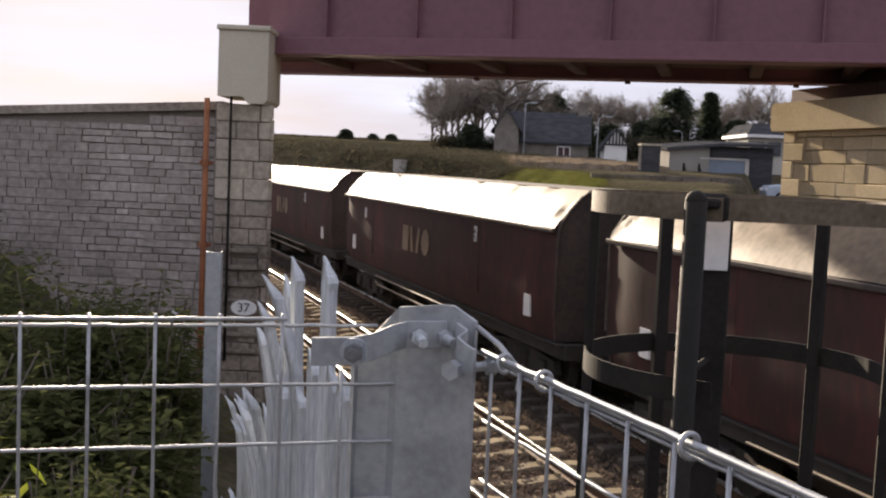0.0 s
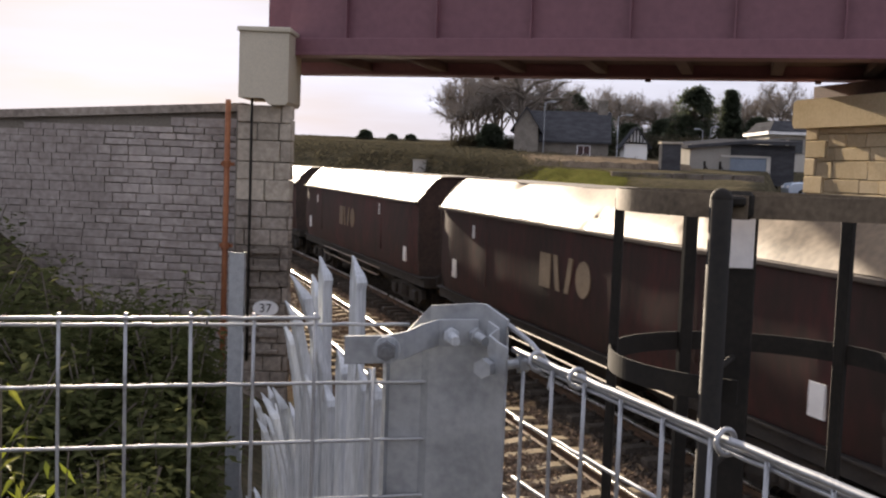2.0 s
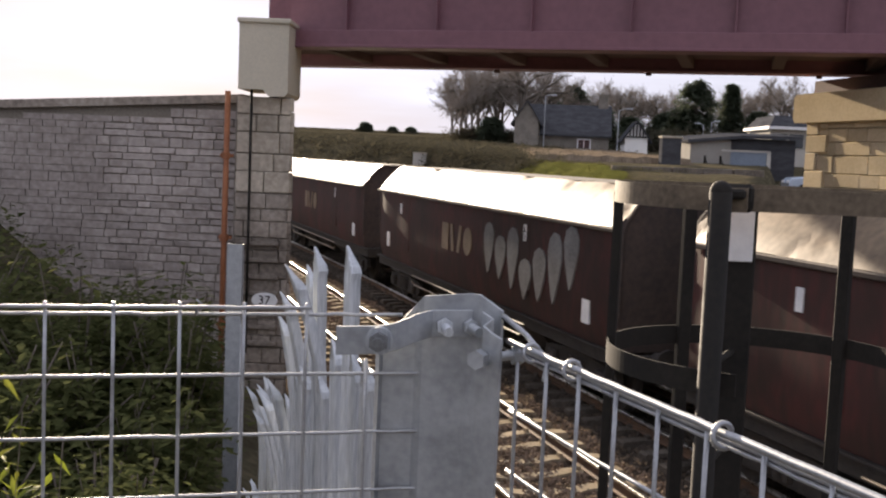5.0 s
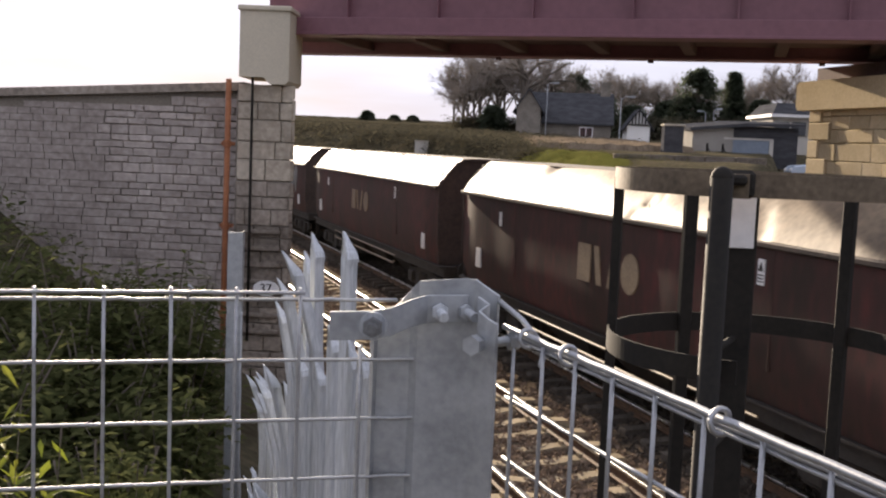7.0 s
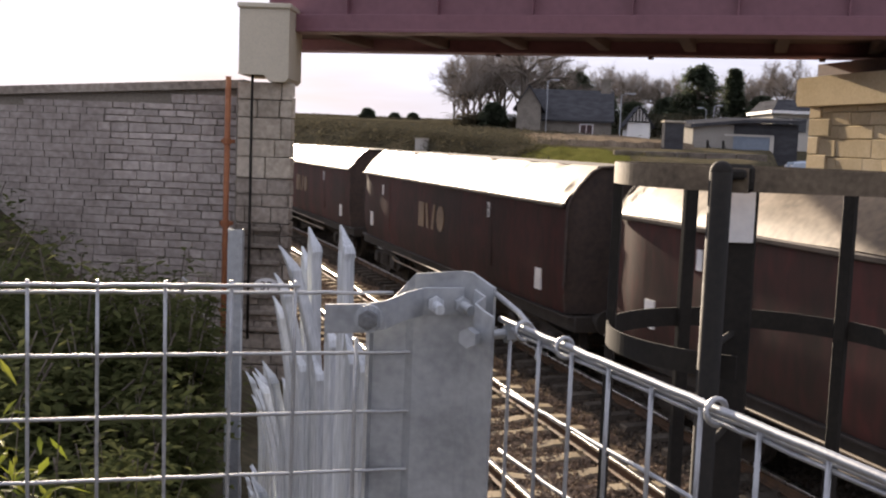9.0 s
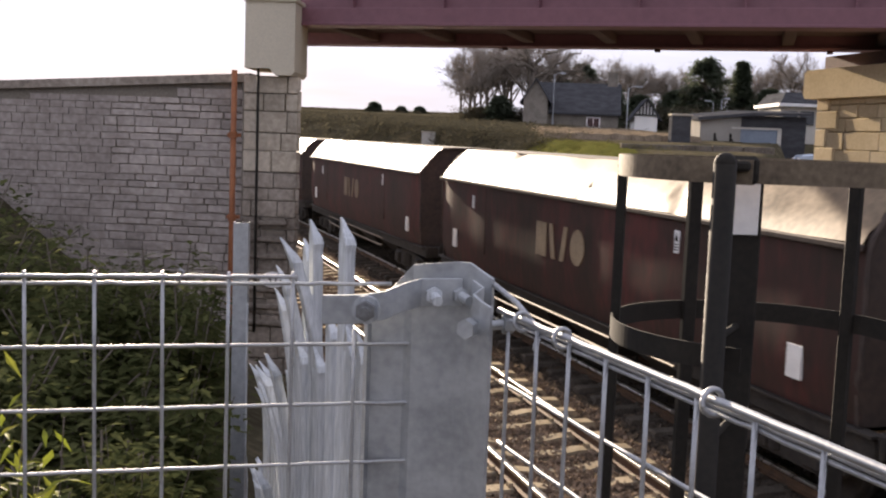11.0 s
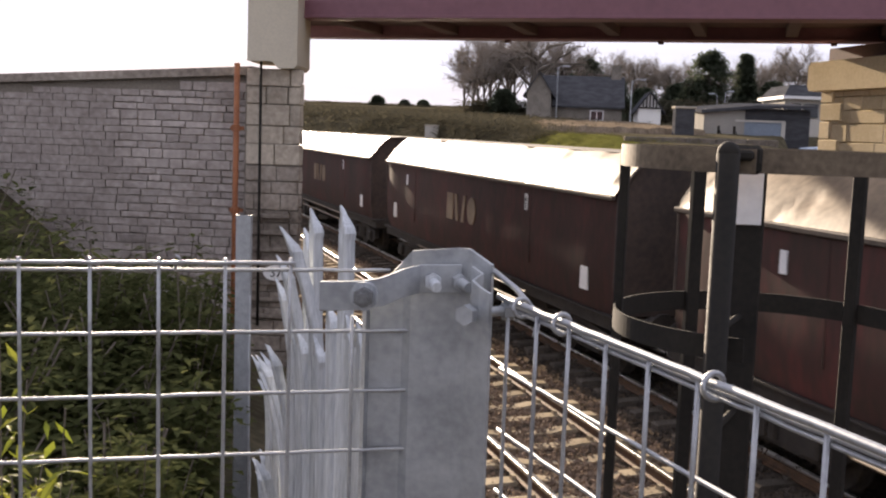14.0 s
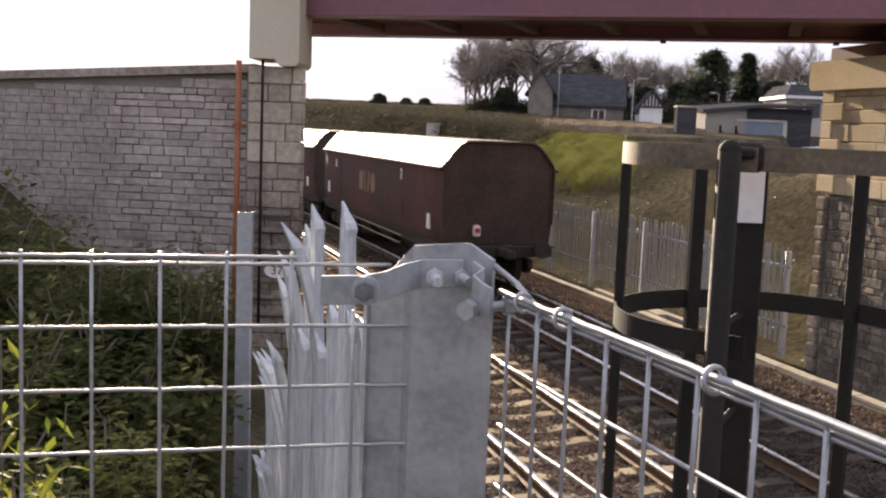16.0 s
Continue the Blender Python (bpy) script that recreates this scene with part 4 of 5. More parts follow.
def build_palisade():
    """Steel pales that step down the bank away from the corner post; many tops are bent outwards."""
    rnd = random.Random(21)
    # distance along the line, top, outward bend of the head
    near = [(1.65, 3.31, 0.0), (1.74, 3.305, 0.0), (1.81, 3.487, 0.002), (1.91, 3.3, 0.004), (1.98, 3.22, 0.01), (2.04, 3.427, 0.07), (2.08, 3.46, 0.003), (2.15, 3.2, 0.02),
            (2.21, 3.35, 0.05), (2.24, 3.405, 0.003), (2.28, 3.157, 0.016), (2.34, 3.281, 0.038), (2.4, 3.118, 0.05), (2.47, 3.076, 0.07), (2.53, 2.802, 0.066), (2.57, 3.013, 0.055), (2.62, 2.76, 0.05)]
    mid = [(3.05 + 0.16 * i, 2.84 - 0.16 * (0.16 * i - 0.55) - (0, 0.05, 0.12)[i % 3], 0.02 + 0.05 * (i % 2)) for i in range(9)]
    low = [(4.6 + 0.17 * i, 2.13 - 0.3 * (0.17 * i - 0.1) - (0, 0.05, 0.12)[i % 3], 0.02 + 0.04 * (i % 2)) for i in range(9)]
    for rows, v0, dv, drop in ((near, 0.352, 0.0, 0.45), (mid, 0.46, 0.06, 0.35), (low, 0.62, 0.06, 0.35)):
        f = thing("palisade_bay", Matrix(), "pale galvanised steel palisade fence stepping down the bank", "fence", "palisade bays")
        u0 = rows[0][0]
        for u, ztop, bend in rows:
            v = v0 + dv * (u - u0) + rnd.uniform(-0.003, 0.003)
            w = 0.025
            sec = [(-w, 0.0), (-w * 0.6, 0.019), (-w * 0.22, 0.0), (0, 0.011), (w * 0.22, 0.0), (w * 0.6, 0.019), (w, 0.0), (w, -0.003), (w * 0.6, 0.016), (w * 0.22, -0.003), (0, 0.008), (-w * 0.22, -0.003), (-w * 0.6, 0.016), (-w, -0.003)]
            lean = rnd.uniform(-0.012, 0.004)
            bm = bmesh.new()
            rings = []
            for h, sc, dvv in ((-1.7, 1, 0), (-1.0, 1, 0), (-0.3, 1, 0), (-0.2, 1, 0), (-0.12, 1, 0), (-0.062, 1.0, 0.0), (-0.048, 1.06, 0.001), (-0.036, 0.95, 0.0), (-0.018, 0.5, -0.002), (-0.006, 0.3, -0.004), (0, 0.14, -0.005)):
                k = max(0, (h + 0.26) / 0.26)
                off = dvv + lean * (1 + h / 1.7) - bend * k ** 1.5
                rings.append([tw(u + a2 * sc, v + b2 * sc + off, ztop + h) for a2, b2 in sec])
            loft(bm, rings)
            part("pale", bm, M_ZINCPALE, f)
        for dz in (drop, 1.35):
            bm = bmesh.new()
            zr = [(u0 - 0.1, rows[0][1] - dz), (rows[-1][0] + 0.1, rows[-1][1] - dz)]
            loft(bm, [[tw(u, v0 + dv * (u - u0) + c + 0.024, z + d) for c, d in ((0, 0), (0.045, 0), (0.045, 0.005), (0.005, 0.005), (0.005, 0.045), (0, 0.045))] for u, z in zr])
            part("fence_rail", bm, M_GALV, f)


build_palisade()


# ---- signal ladder with its cage ----
def build_ladder():
    lad = thing("caged_ladder", Matrix(), "black steel signal ladder with a hooped safety cage", "ladder")
    c, r = Vector((0.94, 3.35, 0)), 0.485
    ring_a = [radians(a) for a in range(-22, 249, 3)]
    for z, material, label in ((3.568, M_STRAP, "brown flat steel hoop in a sunlit tone"), (3.04, M_BLACK, ""), (2.0, M_BLACK, ""), (1.2, M_BLACK, "")):
        bm = bmesh.new()
        rings = []
        for a in ring_a:
            e = Vector((math.cos(a), math.sin(a), 0))
            rings.append([c + e * rr + Vector((0, 0, z + d)) for rr, d in ((r, -0.034), (r, 0.034), (r - 0.007, 0.034), (r - 0.007, -0.034))])
        loft(bm, rings)
        part("hoop", bm, material, lad, label)
    bm = bmesh.new()
    bx(bm, (1.05, 2.99, 3.568), (0.8, 0.008, 0.068), pose(0, 0, 0))
    part("top_strap", bm, M_STRAP, lad, "brown flat steel strap in a sunlit tone")
    for a, w in ((165, 0.045), (108, 0.05), (-20, 0.045), (38, 0.045)):
        e = Vector((math.cos(radians(a)), math.sin(radians(a)), 0))
        bm = bmesh.new()
        m = Matrix.Translation(c + e * (r - 0.012)) @ pose(0, 0, 0, 0, 0, a)
        bx(bm, (0, 0, 1.75), (0.03, w, 3.64), m, bev=0.004)
        part("cage_strip", bm, M_BLACK, lad)
    bm = bmesh.new()
    rod(bm, (0.675, 2.87, -0.25), (0.675, 2.87, 3.59), 0.032, seg=16)
    bmesh.ops.create_uvsphere(bm, u_segments=16, v_segments=8, radius=0.032, matrix=Matrix.Translation((0.675, 2.87, 3.59)))
    part("stile", bm, M_BLACK, lad, smooth=True)
    bm = bmesh.new()
    bx(bm, (0.81, 3.15, 1.67), (0.09, 0.05, 3.84), bev=0.006)
    stile = part("stile", bm, M_BLACK, lad)
    bm = bmesh.new()
    bx(bm, (0.795, 3.115, 3.46), (0.092, 0.006, 0.165), bev=0.002)
    part("plate", bm, M_WHITE, stile, "small blank white plate")
    bm = bmesh.new()
    bx(bm, (0.745, 2.975, 3.572), (0.1, 0.03, 0.082), bev=0.012)
    bx(bm, (0.725, 2.93, 3.585), (0.05, 0.1, 0.03), bev=0.008)
    for x, z in ((0.735, 3.59), (0.775, 3.555)):
        hexnut(bm, (x, 2.962, z), (0, -1, 0), 0.013, 0.014)
    part("top_bracket", bm, M_BLACK, lad)
    bm = bmesh.new()
    pipe(bm, [(0.742, 3.12, 3.36), (0.738, 3.118, 3.2), (0.744, 3.12, 2.9), (0.74, 3.118, 2.2), (0.742, 3.12, 1.0)], 0.004, 6)
    part("cable", bm, M_GALV, stile, "thin pale cable")
    for k in range(11):
        bm = bmesh.new()
        z = 0.2 + 0.29 * k
        rod(bm, (0.675, 2.87, z), (0.81, 3.15, z), 0.011, seg=8)
        part("rung", bm, M_BLACK, lad)


build_ladder()


# ---- grey post near the wing wall ----
def build_grey_post():
    p = thing("steel_post", pose(-1.8, 8.0, 0), "tall grey galvanised steel post with a loose bent strip", "post")
    bm = bmesh.new()
    u_sec = ((-0.058, 0.06), (-0.058, 0), (0.058, 0), (0.058, 0.06), (0.053, 0.06), (0.053, 0.005), (-0.053, 0.005), (-0.053, 0.06))
    loft(bm, [[Vector((a, b, z)) for a, b in u_sec] for z in (-0.18, 2.92)])
    part("channel", bm, M_GALV, p)
    bm = bmesh.new()
    pipe(bm, [(0.064 + 0.018 * noise.noise(Vector((i * 0.7, 2, 0))) + 0.004 * (10 - i) * (i < 10), -0.02, -0.1 + 0.16 * i) for i in range(16)], 0.007, 5)
    part("bent_strip", bm, M_ZINCPALE, p)


build_grey_post()


# ---- shrubs ----
def leaf_cloud(verts, faces, rnd, c, n, spread, size, droop=0.5, broad=0.32):
    for _ in range(n):
        while True:
            q = Vector((rnd.uniform(-1, 1), rnd.uniform(-1, 1), rnd.uniform(-1, 1)))
            if 0.25 < q.length < 1:
                break
        p = c + Vector((q.x * spread[0], q.y * spread[1], q.z * spread[2]))
        a = rnd.uniform(0, 2 * math.pi)
        out = Vector((math.cos(a), math.sin(a), 0))
        s = size * rnd.uniform(0.6, 1.3)
        d1 = (out + Vector((0, 0, rnd.uniform(-droop, 0.5)))).normalized() * s
        d2 = (out + Vector((0, 0, rnd.uniform(-1.6 * droop, 0.1) - 0.4))).normalized() * s * 0.8
        w = d1.cross(Vector((0, 0, 1))).normalized() * s * broad
        k = len(verts)
        verts += [p, p + d1 * 0.55 + w, p + d1 * 0.6 - Vector((0, 0, 0.06 * s)), p + d1 * 0.55 - w, p + d1 + d2 * 0.5]
        faces += [(k, k + 1, k + 2), (k, k + 2, k + 3), (k + 1, k + 4, k + 2), (k + 2, k + 4, k + 3)]


def build_bush(x, y, h, wide, leaves, size, material, label, seed, droop=0.5, broad=0.32):
    rnd = random.Random(seed)
    z0 = ground_z(x, y)
    b = thing("bush", pose(x, y, z0), label, "bush", "bushes on the bank")
    bm = bmesh.new()
    verts, faces = [], []
    for i in range(26):
        a, k = rnd.uniform(0, 2 * math.pi), rnd.uniform(0.1, 1) ** 0.5
        tip = Vector((math.cos(a) * wide * k, math.sin(a) * wide * k, h * rnd.uniform(0.55, 1.05) * (1 - 0.35 * k * k)))
        mid = tip * 0.5 + Vector((0, 0, 0.12 * h))
        pipe(bm, [Vector((tip.x * 0.08, tip.y * 0.08, -0.1)), mid, tip], 0.008 if wide > 0.5 else 0.003, 4)
        leaf_cloud(verts, faces, rnd, tip * 0.85, leaves // 52, (wide * 0.3, wide * 0.3, h * 0.16), size, droop, broad)
        leaf_cloud(verts, faces, rnd, mid, leaves // 52, (wide * 0.35, wide * 0.35, h * 0.25), size, droop, broad)
    part("stem", bm, M_BARK, b)
    part("foliage", cloud_mesh("foliage", verts, faces, material), None, b)


for i, (x, y, top, wide, n, size, mt) in enumerate((
        (-2.3, 4.6, 2.1, 1.0, 3600, 0.085, M_LEAF), (-2.0, 5.5, 2.0, 0.7, 3000, 0.08, M_LEAF), (-3.4, 6.8, 2.7, 1.3, 4600, 0.09, M_LEAF),
        (-2.75, 7.8, 2.3, 0.9, 3600, 0.09, M_LEAF), (-4.9, 9.5, 3.0, 1.5, 4200, 0.11, M_LEAF), (-4.3, 10.8, 2.3, 1.2, 3400, 0.11, M_LEAF),
        (-6.6, 13.0, 3.1, 1.7, 3600, 0.13, M_LEAF), (-5.4, 14.6, 1.9, 1.2, 2600, 0.12, M_LEAF), (-3.0, 5.6, 2.3, 1.0, 3000, 0.085, M_LEAF),
        (-2.35, 8.4, 2.7, 0.55, 3000, 0.08, M_LEAF), (-2.75, 9.3, 2.75, 0.8, 3400, 0.09, M_LEAF), (-3.3, 8.7, 2.95, 0.8, 3400, 0.085, M_LEAF), (-1.95, 6.6, 2.35, 0.5, 2600, 0.075, M_LEAF),
        (-1.72, 5.2, 2.3, 0.4, 2200, 0.07, M_LEAF), (-3.6, 12.0, 2.2, 0.9, 2600, 0.11, M_LEAF))):
    g = ground_z(x, y)
    build_bush(x, y, max(0.6, top - g), wide, n, size, mt, "dense dark green shrub on the railway bank", 40 + i)
build_bush(-1.27, 3.0, 2.8 - ground_z(-1.27, 3.0), 0.2, 700, 0.085, M_LEAFY, "young shrub with yellow-green drooping leaves", 77, 1.1, 0.16)
build_bush(-1.72, 3.7, 2.95 - ground_z(-1.72, 3.7), 0.3, 700, 0.08, M_LEAFY, "young shrub with yellow-green drooping leaves", 78, 1.1, 0.16)


# ---- far side of the line ----
def build_far_fence():
    f = thing("security_fence", Matrix(), "grey steel palisade fence along the far side of the line", "fence")
    bm = bmesh.new()
    w = 0.033
    loft(bm, [[Vector((a * s, b, z)) for a, b in ((-w, 0), (-w / 2, 0.015), (0, 0), (w / 2, 0.015), (w, 0), (0, -0.006))] for s, z in ((1, 0), (1, 1.62), (0.25, 1.74))])
    me = done(bm, "pale", M_GALV)
    n = 0
    u = 15.9
    while u < 40:
        v = 11.0 if u < 18 else 11.0 + 0.02 * (u - 18)
        z = 0.05
        piece("pale", me, f, Matrix.Translation(tw(u, v, z + random.uniform(-0.02, 0.02))) @ pose(0, 0, 0, random.uniform(-1, 1), random.uniform(-1, 1), heading(u)))
        u += 0.155
    for i in range(10):
        bm = bmesh.new()
        u = 15.95 + 2.7 * i
        p = tw(u, 11.08)
        bx(bm, (p.x, p.y, 0.75), (0.1, 0.06, 1.9))
        part("fence_post", bm, M_GALV, f)
    for z in (0.35, 1.4):
        bm = bmesh.new()
        loft(bm, [[tw(u, 11.03 + c + max(0, 0.02 * (u - 18)), z + d) for c, d in ((0, 0), (0.045, 0), (0.045, 0.045), (0, 0.045))] for u in (15.8, 22, 28, 34, 40.2)])
        part("fence_rail", bm, M_GALV, f)


build_far_fence()


def build_turf():
    """A mown grass mound on top of the far bank, with rutted earth beyond."""
    bm = bmesh.new()
    n = 30
    rows = []
    for i in range(n + 1):
        row = []
        for j in range(n + 1):
            u = 28.5 + 13 * j / n
            v = 15.5 + 0.35 * noise.noise(Vector((u * 0.6, 0, 3))) + 4.2 * i / n - 0.1 * (u - 24.5) - 0.5 * smooth(0.4, 0, i / n) * smooth(0, 1, noise.noise(Vector((u * 1.3, 7, 3))) + 0.5)
            q = tw(u, v)
            e = max(0, min(min(i, j, n - i, n - j) / n, (0.15 - q.x / q.y) * 6 + 0.05))
            row.append(bm.verts.new((q.x, q.y, ground_z(q.x, q.y) + 0.2 * min(1, e * 6) - 0.09 + 0.05 * noise.noise(Vector((q.x, q.y, 0))) + 0.05 * noise.noise(Vector((q.x * 2.5, q.y * 2.5, 5))))))
        rows.append(row)
    for a, b in zip(rows, rows[1:]):
        for k in range(n):
            bm.faces.new((a[k], a[k + 1], b[k + 1], b[k]))
    rnd = random.Random(63)
    verts, faces = [], []
    for _ in range(3600):
        u = rnd.uniform(28.0, 41.5)
        q = tw(u, 15.3 + 4.2 * rnd.random() ** 1.4 - 0.1 * (u - 24.5))
        if q.x / q.y > 0.15 + 0.03 * rnd.gauss(0, 1):
            continue
        leaf_cloud(verts, faces, rnd, Vector((q.x, q.y, ground_z(q.x, q.y) + 0.1)), 10, (0.22, 0.22, 0.07), rnd.uniform(0.05, 0.09), 0.2, 0.14)
    tagged(new("grass", cloud_mesh("grass", verts, faces, M_BLADE)), "rough tufts of sunlit yellow-green grass above the cutting", "grass", kind="stuff")
    single("grass_mound", bm, M_TURF, "sunlit yellow-green mown grass mound above the cutting", "grass", kind="stuff", smooth=True)
    bm = bmesh.new()
    rows = []
    for i in range(n + 1):
        row = []
        for j in range(n + 1):
            x, y = 3.0 + 8.0 * i / n - 0.0 * j, 50 + 26 * j / n
            e = min(i, j, n - i, n - j) / n
            row.append(bm.verts.new((x + 0.0, y, ground_z(x, y) + (0.25 if e > 0 else -0.4) + 0.035 * math.sin(i * 1.9) + 0.05 * noise.noise(Vector((x, y * 0.4, 0))))))
        rows.append(row)
    for a, b in zip(rows, rows[1:]):
        for k in range(n):
            bm.faces.new((a[k], a[k + 1], b[k + 1], b[k]))
    single("rutted_bank", bm, M_PLOUGH, "rutted pale brown earth bank beside the grass", "earth", kind="stuff", smooth=True)


build_turf()


def scatter_litter():
    rnd = random.Random(9)
    bm = bmesh.new()
    for _ in range(120):
        u, v = rnd.uniform(12, 34), rnd.uniform(11.3, 15.5)
        p = tw(u, v)
        s = rnd.uniform(0.02, 0.05)
        bx(bm, (p.x, p.y, ground_z(p.x, p.y) + s * 0.5), (s, s * 1.3, s * 0.7), bev=0.004)
    single("litter", bm, M_WHITE, "scattered pale scraps of litter on the bank", "litter", kind="stuff")
    for u, v, sz in ((23.2, 13.6, 0.2), (21.0, 12.6, 0.1), (18.4, 12.3, 0.09), (17.2, 12.9, 0.08)):
        bm = bmesh.new()
        p = tw(u, v)
        bmesh.ops.create_icosphere(bm, subdivisions=3, radius=sz)
        for q in bm.verts:
            q.co *= 1 + 0.55 * noise.noise(q.co * (2.4 / sz * 0.5) + Vector((u, v, 0)))
            q.co.z *= 0.5
        single("plastic_bag", bm, M_WHITE, "crumpled white plastic bag lying on the bank", "litter", "plastic bags", m=pose(p.x, p.y, ground_z(p.x, p.y) + 0.3 * sz))
    verts, faces = [], []
    for _ in range(4200):
        u, v = rnd.uniform(15.6, 36), rnd.uniform(11.2, 16.2)
        p = tw(u, v)
        leaf_cloud(verts, faces, rnd, Vector((p.x, p.y, ground_z(p.x, p.y) + 0.04)), 12, (0.3, 0.3, 0.05), rnd.uniform(0.02, 0.045))
    tagged(new("bank_weeds", cloud_mesh("bank_weeds", verts, faces, M_WEED)), "low brown and green weeds over the far bank", "weeds", kind="stuff")
    for u, v, l in ((19.5, 10.9, 1.6), (20.6, 10.75, 1.9), (22.5, 10.8, 1.3)):
        bm = bmesh.new()
        p = tw(u, v)
        bx(bm, (0, 0, 0), (l, 0.16, 0.1), bev=0.01)
        single("timber", bm, M_CONCRETE, "weathered loose timber lying beside the line", "timber", "timbers", m=pose(p.x, p.y, -0.16, 0, 0, heading(u) + rnd.uniform(-4, 4)))


scatter_litter()


def far_scrub():
    rnd = random.Random(31)
    verts, faces = [], []
    for _ in range(5200):
        d, az = 33 + 75 * rnd.random() ** 1.3, radians(rnd.uniform(-3.0, 12.0))
        x, y = -d * math.sin(az), d * math.cos(az)
        u, v = uv_of(x, y)
        if v < 12.2 or (x > 1 and y < 48):
            continue
        k = 0.1 + 0.0022 * d
        leaf_cloud(verts, faces, rnd, Vector((x, y, ground_z(x, y) + 0.12)), 9, (k * 3.5, k * 3.5, k * 1.6), k, 0.6)
    tagged(new("scrub", cloud_mesh("scrub", verts, faces, M_HEDGE)), "dark brown scrub and rough grass over the far slope", "scrub", kind="stuff")


far_scrub()


# ---- houses, sheds, walls ----
def house(name, m, w, d, h, roof, label, wall_mat, roof_mat, windows, gable_first=False, chimney=True):
    """A gabled house: x along the ridge, the front to -y."""
    ob = thing(name, m, label, "house")
    bm = bmesh.new()
    prism(bm, [(-w / 2, -1.0), (w / 2, -1.0), (w / 2, h), (-w / 2, h)], -d / 2, d / 2)
    for s in (-1, 1):
        x = s * (w / 2 - 0.15)
        loft(bm, [[Vector((x + k, -d / 2, h)), Vector((x + k, d / 2, h)), Vector((x + k, 0, h + roof))] for k in (-0.15, 0.15)])
    wall = part("wall", bm, wall_mat, ob)
    bm = bmesh.new()
    for s in (-1, 1):
        e, t = d / 2 + 0.3, 0.14
        sl = roof / (d / 2)
        loft(bm, [[Vector((x, s * e, h - 0.3 * sl)), Vector((x, 0, h + roof)), Vector((x, 0, h + roof + t)), Vector((x, s * e, h - 0.3 * sl + t))] for x in (-w / 2 - 0.2, w / 2 + 0.2)])
    part("roof", bm, roof_mat, ob)
    if chimney:
        bm = bmesh.new()
        bx(bm, (w / 2 - 0.5, 0, h + roof + 0.4), (0.8, 0.6, 1.2), bev=0.03)
        bx(bm, (w / 2 - 0.5, 0, h + roof + 1.0), (0.95, 0.75, 0.12))
        part("chimney", bm, wall_mat, ob)
    for x, z, ww, hh in windows:
        bm = bmesh.new()
        for a, b, c2, d2 in ((0, hh / 2, ww + 0.1, 0.1), (0, -hh / 2, ww + 0.16, 0.12), (-ww / 2, 0, 0.1, hh), (ww / 2, 0, 0.1, hh), (0, 0, 0.07, hh)):
            bx(bm, (x + a, -d / 2 - 0.02, z + b), (c2, 0.12, d2))
        win = part("window", bm, M_WHITE, ob)
        bm = bmesh.new()
        bx(bm, (x, -d / 2 - 0.01, z), (ww, 0.04, hh))
        part("pane", bm, M_GLASS, win)
    return ob


house("stone_house", pose(8.3, 87, 3.7, 0, 0, -6), 6.3, 6.0, 2.3, 2.3, "grey stone house with a slate roof among bare trees", M_HOUSE, M_SLATE, ((1.2, 1.5, 1.0, 0.8),))
# cross gable of the same group, lighter stone
house("stone_cottage", pose(4.75, 85.0, 3.6, 0, 0, 84), 5.5, 1.85, 3.3, 1.4, "grey stone gabled cottage beside the slate-roofed house", M_HOUSE, M_SLATE, (), chimney=False)
gab = house("timbered_house", pose(12.5, 80, 4.0, 0, 0, 86), 4.5, 1.65, 1.75, 1.1, "small white house with a black timbered gable", M_WHITEWALL, M_SLATE, (), chimney=False)
bm = bmesh.new()
for a in (-0.48, -0.24, 0.0, 0.24, 0.48):
    bx(bm, (-2.32, a, 2.05 + (0.8 - abs(a)) * 0.3), (0.08, 0.09, 0.35 + (0.8 - abs(a)) * 0.9))
bx(bm, (-2.32, 0, 1.78), (0.08, 1.56, 0.1))
part("timbering", bm, M_BLACK, gab, "black gable timbers")


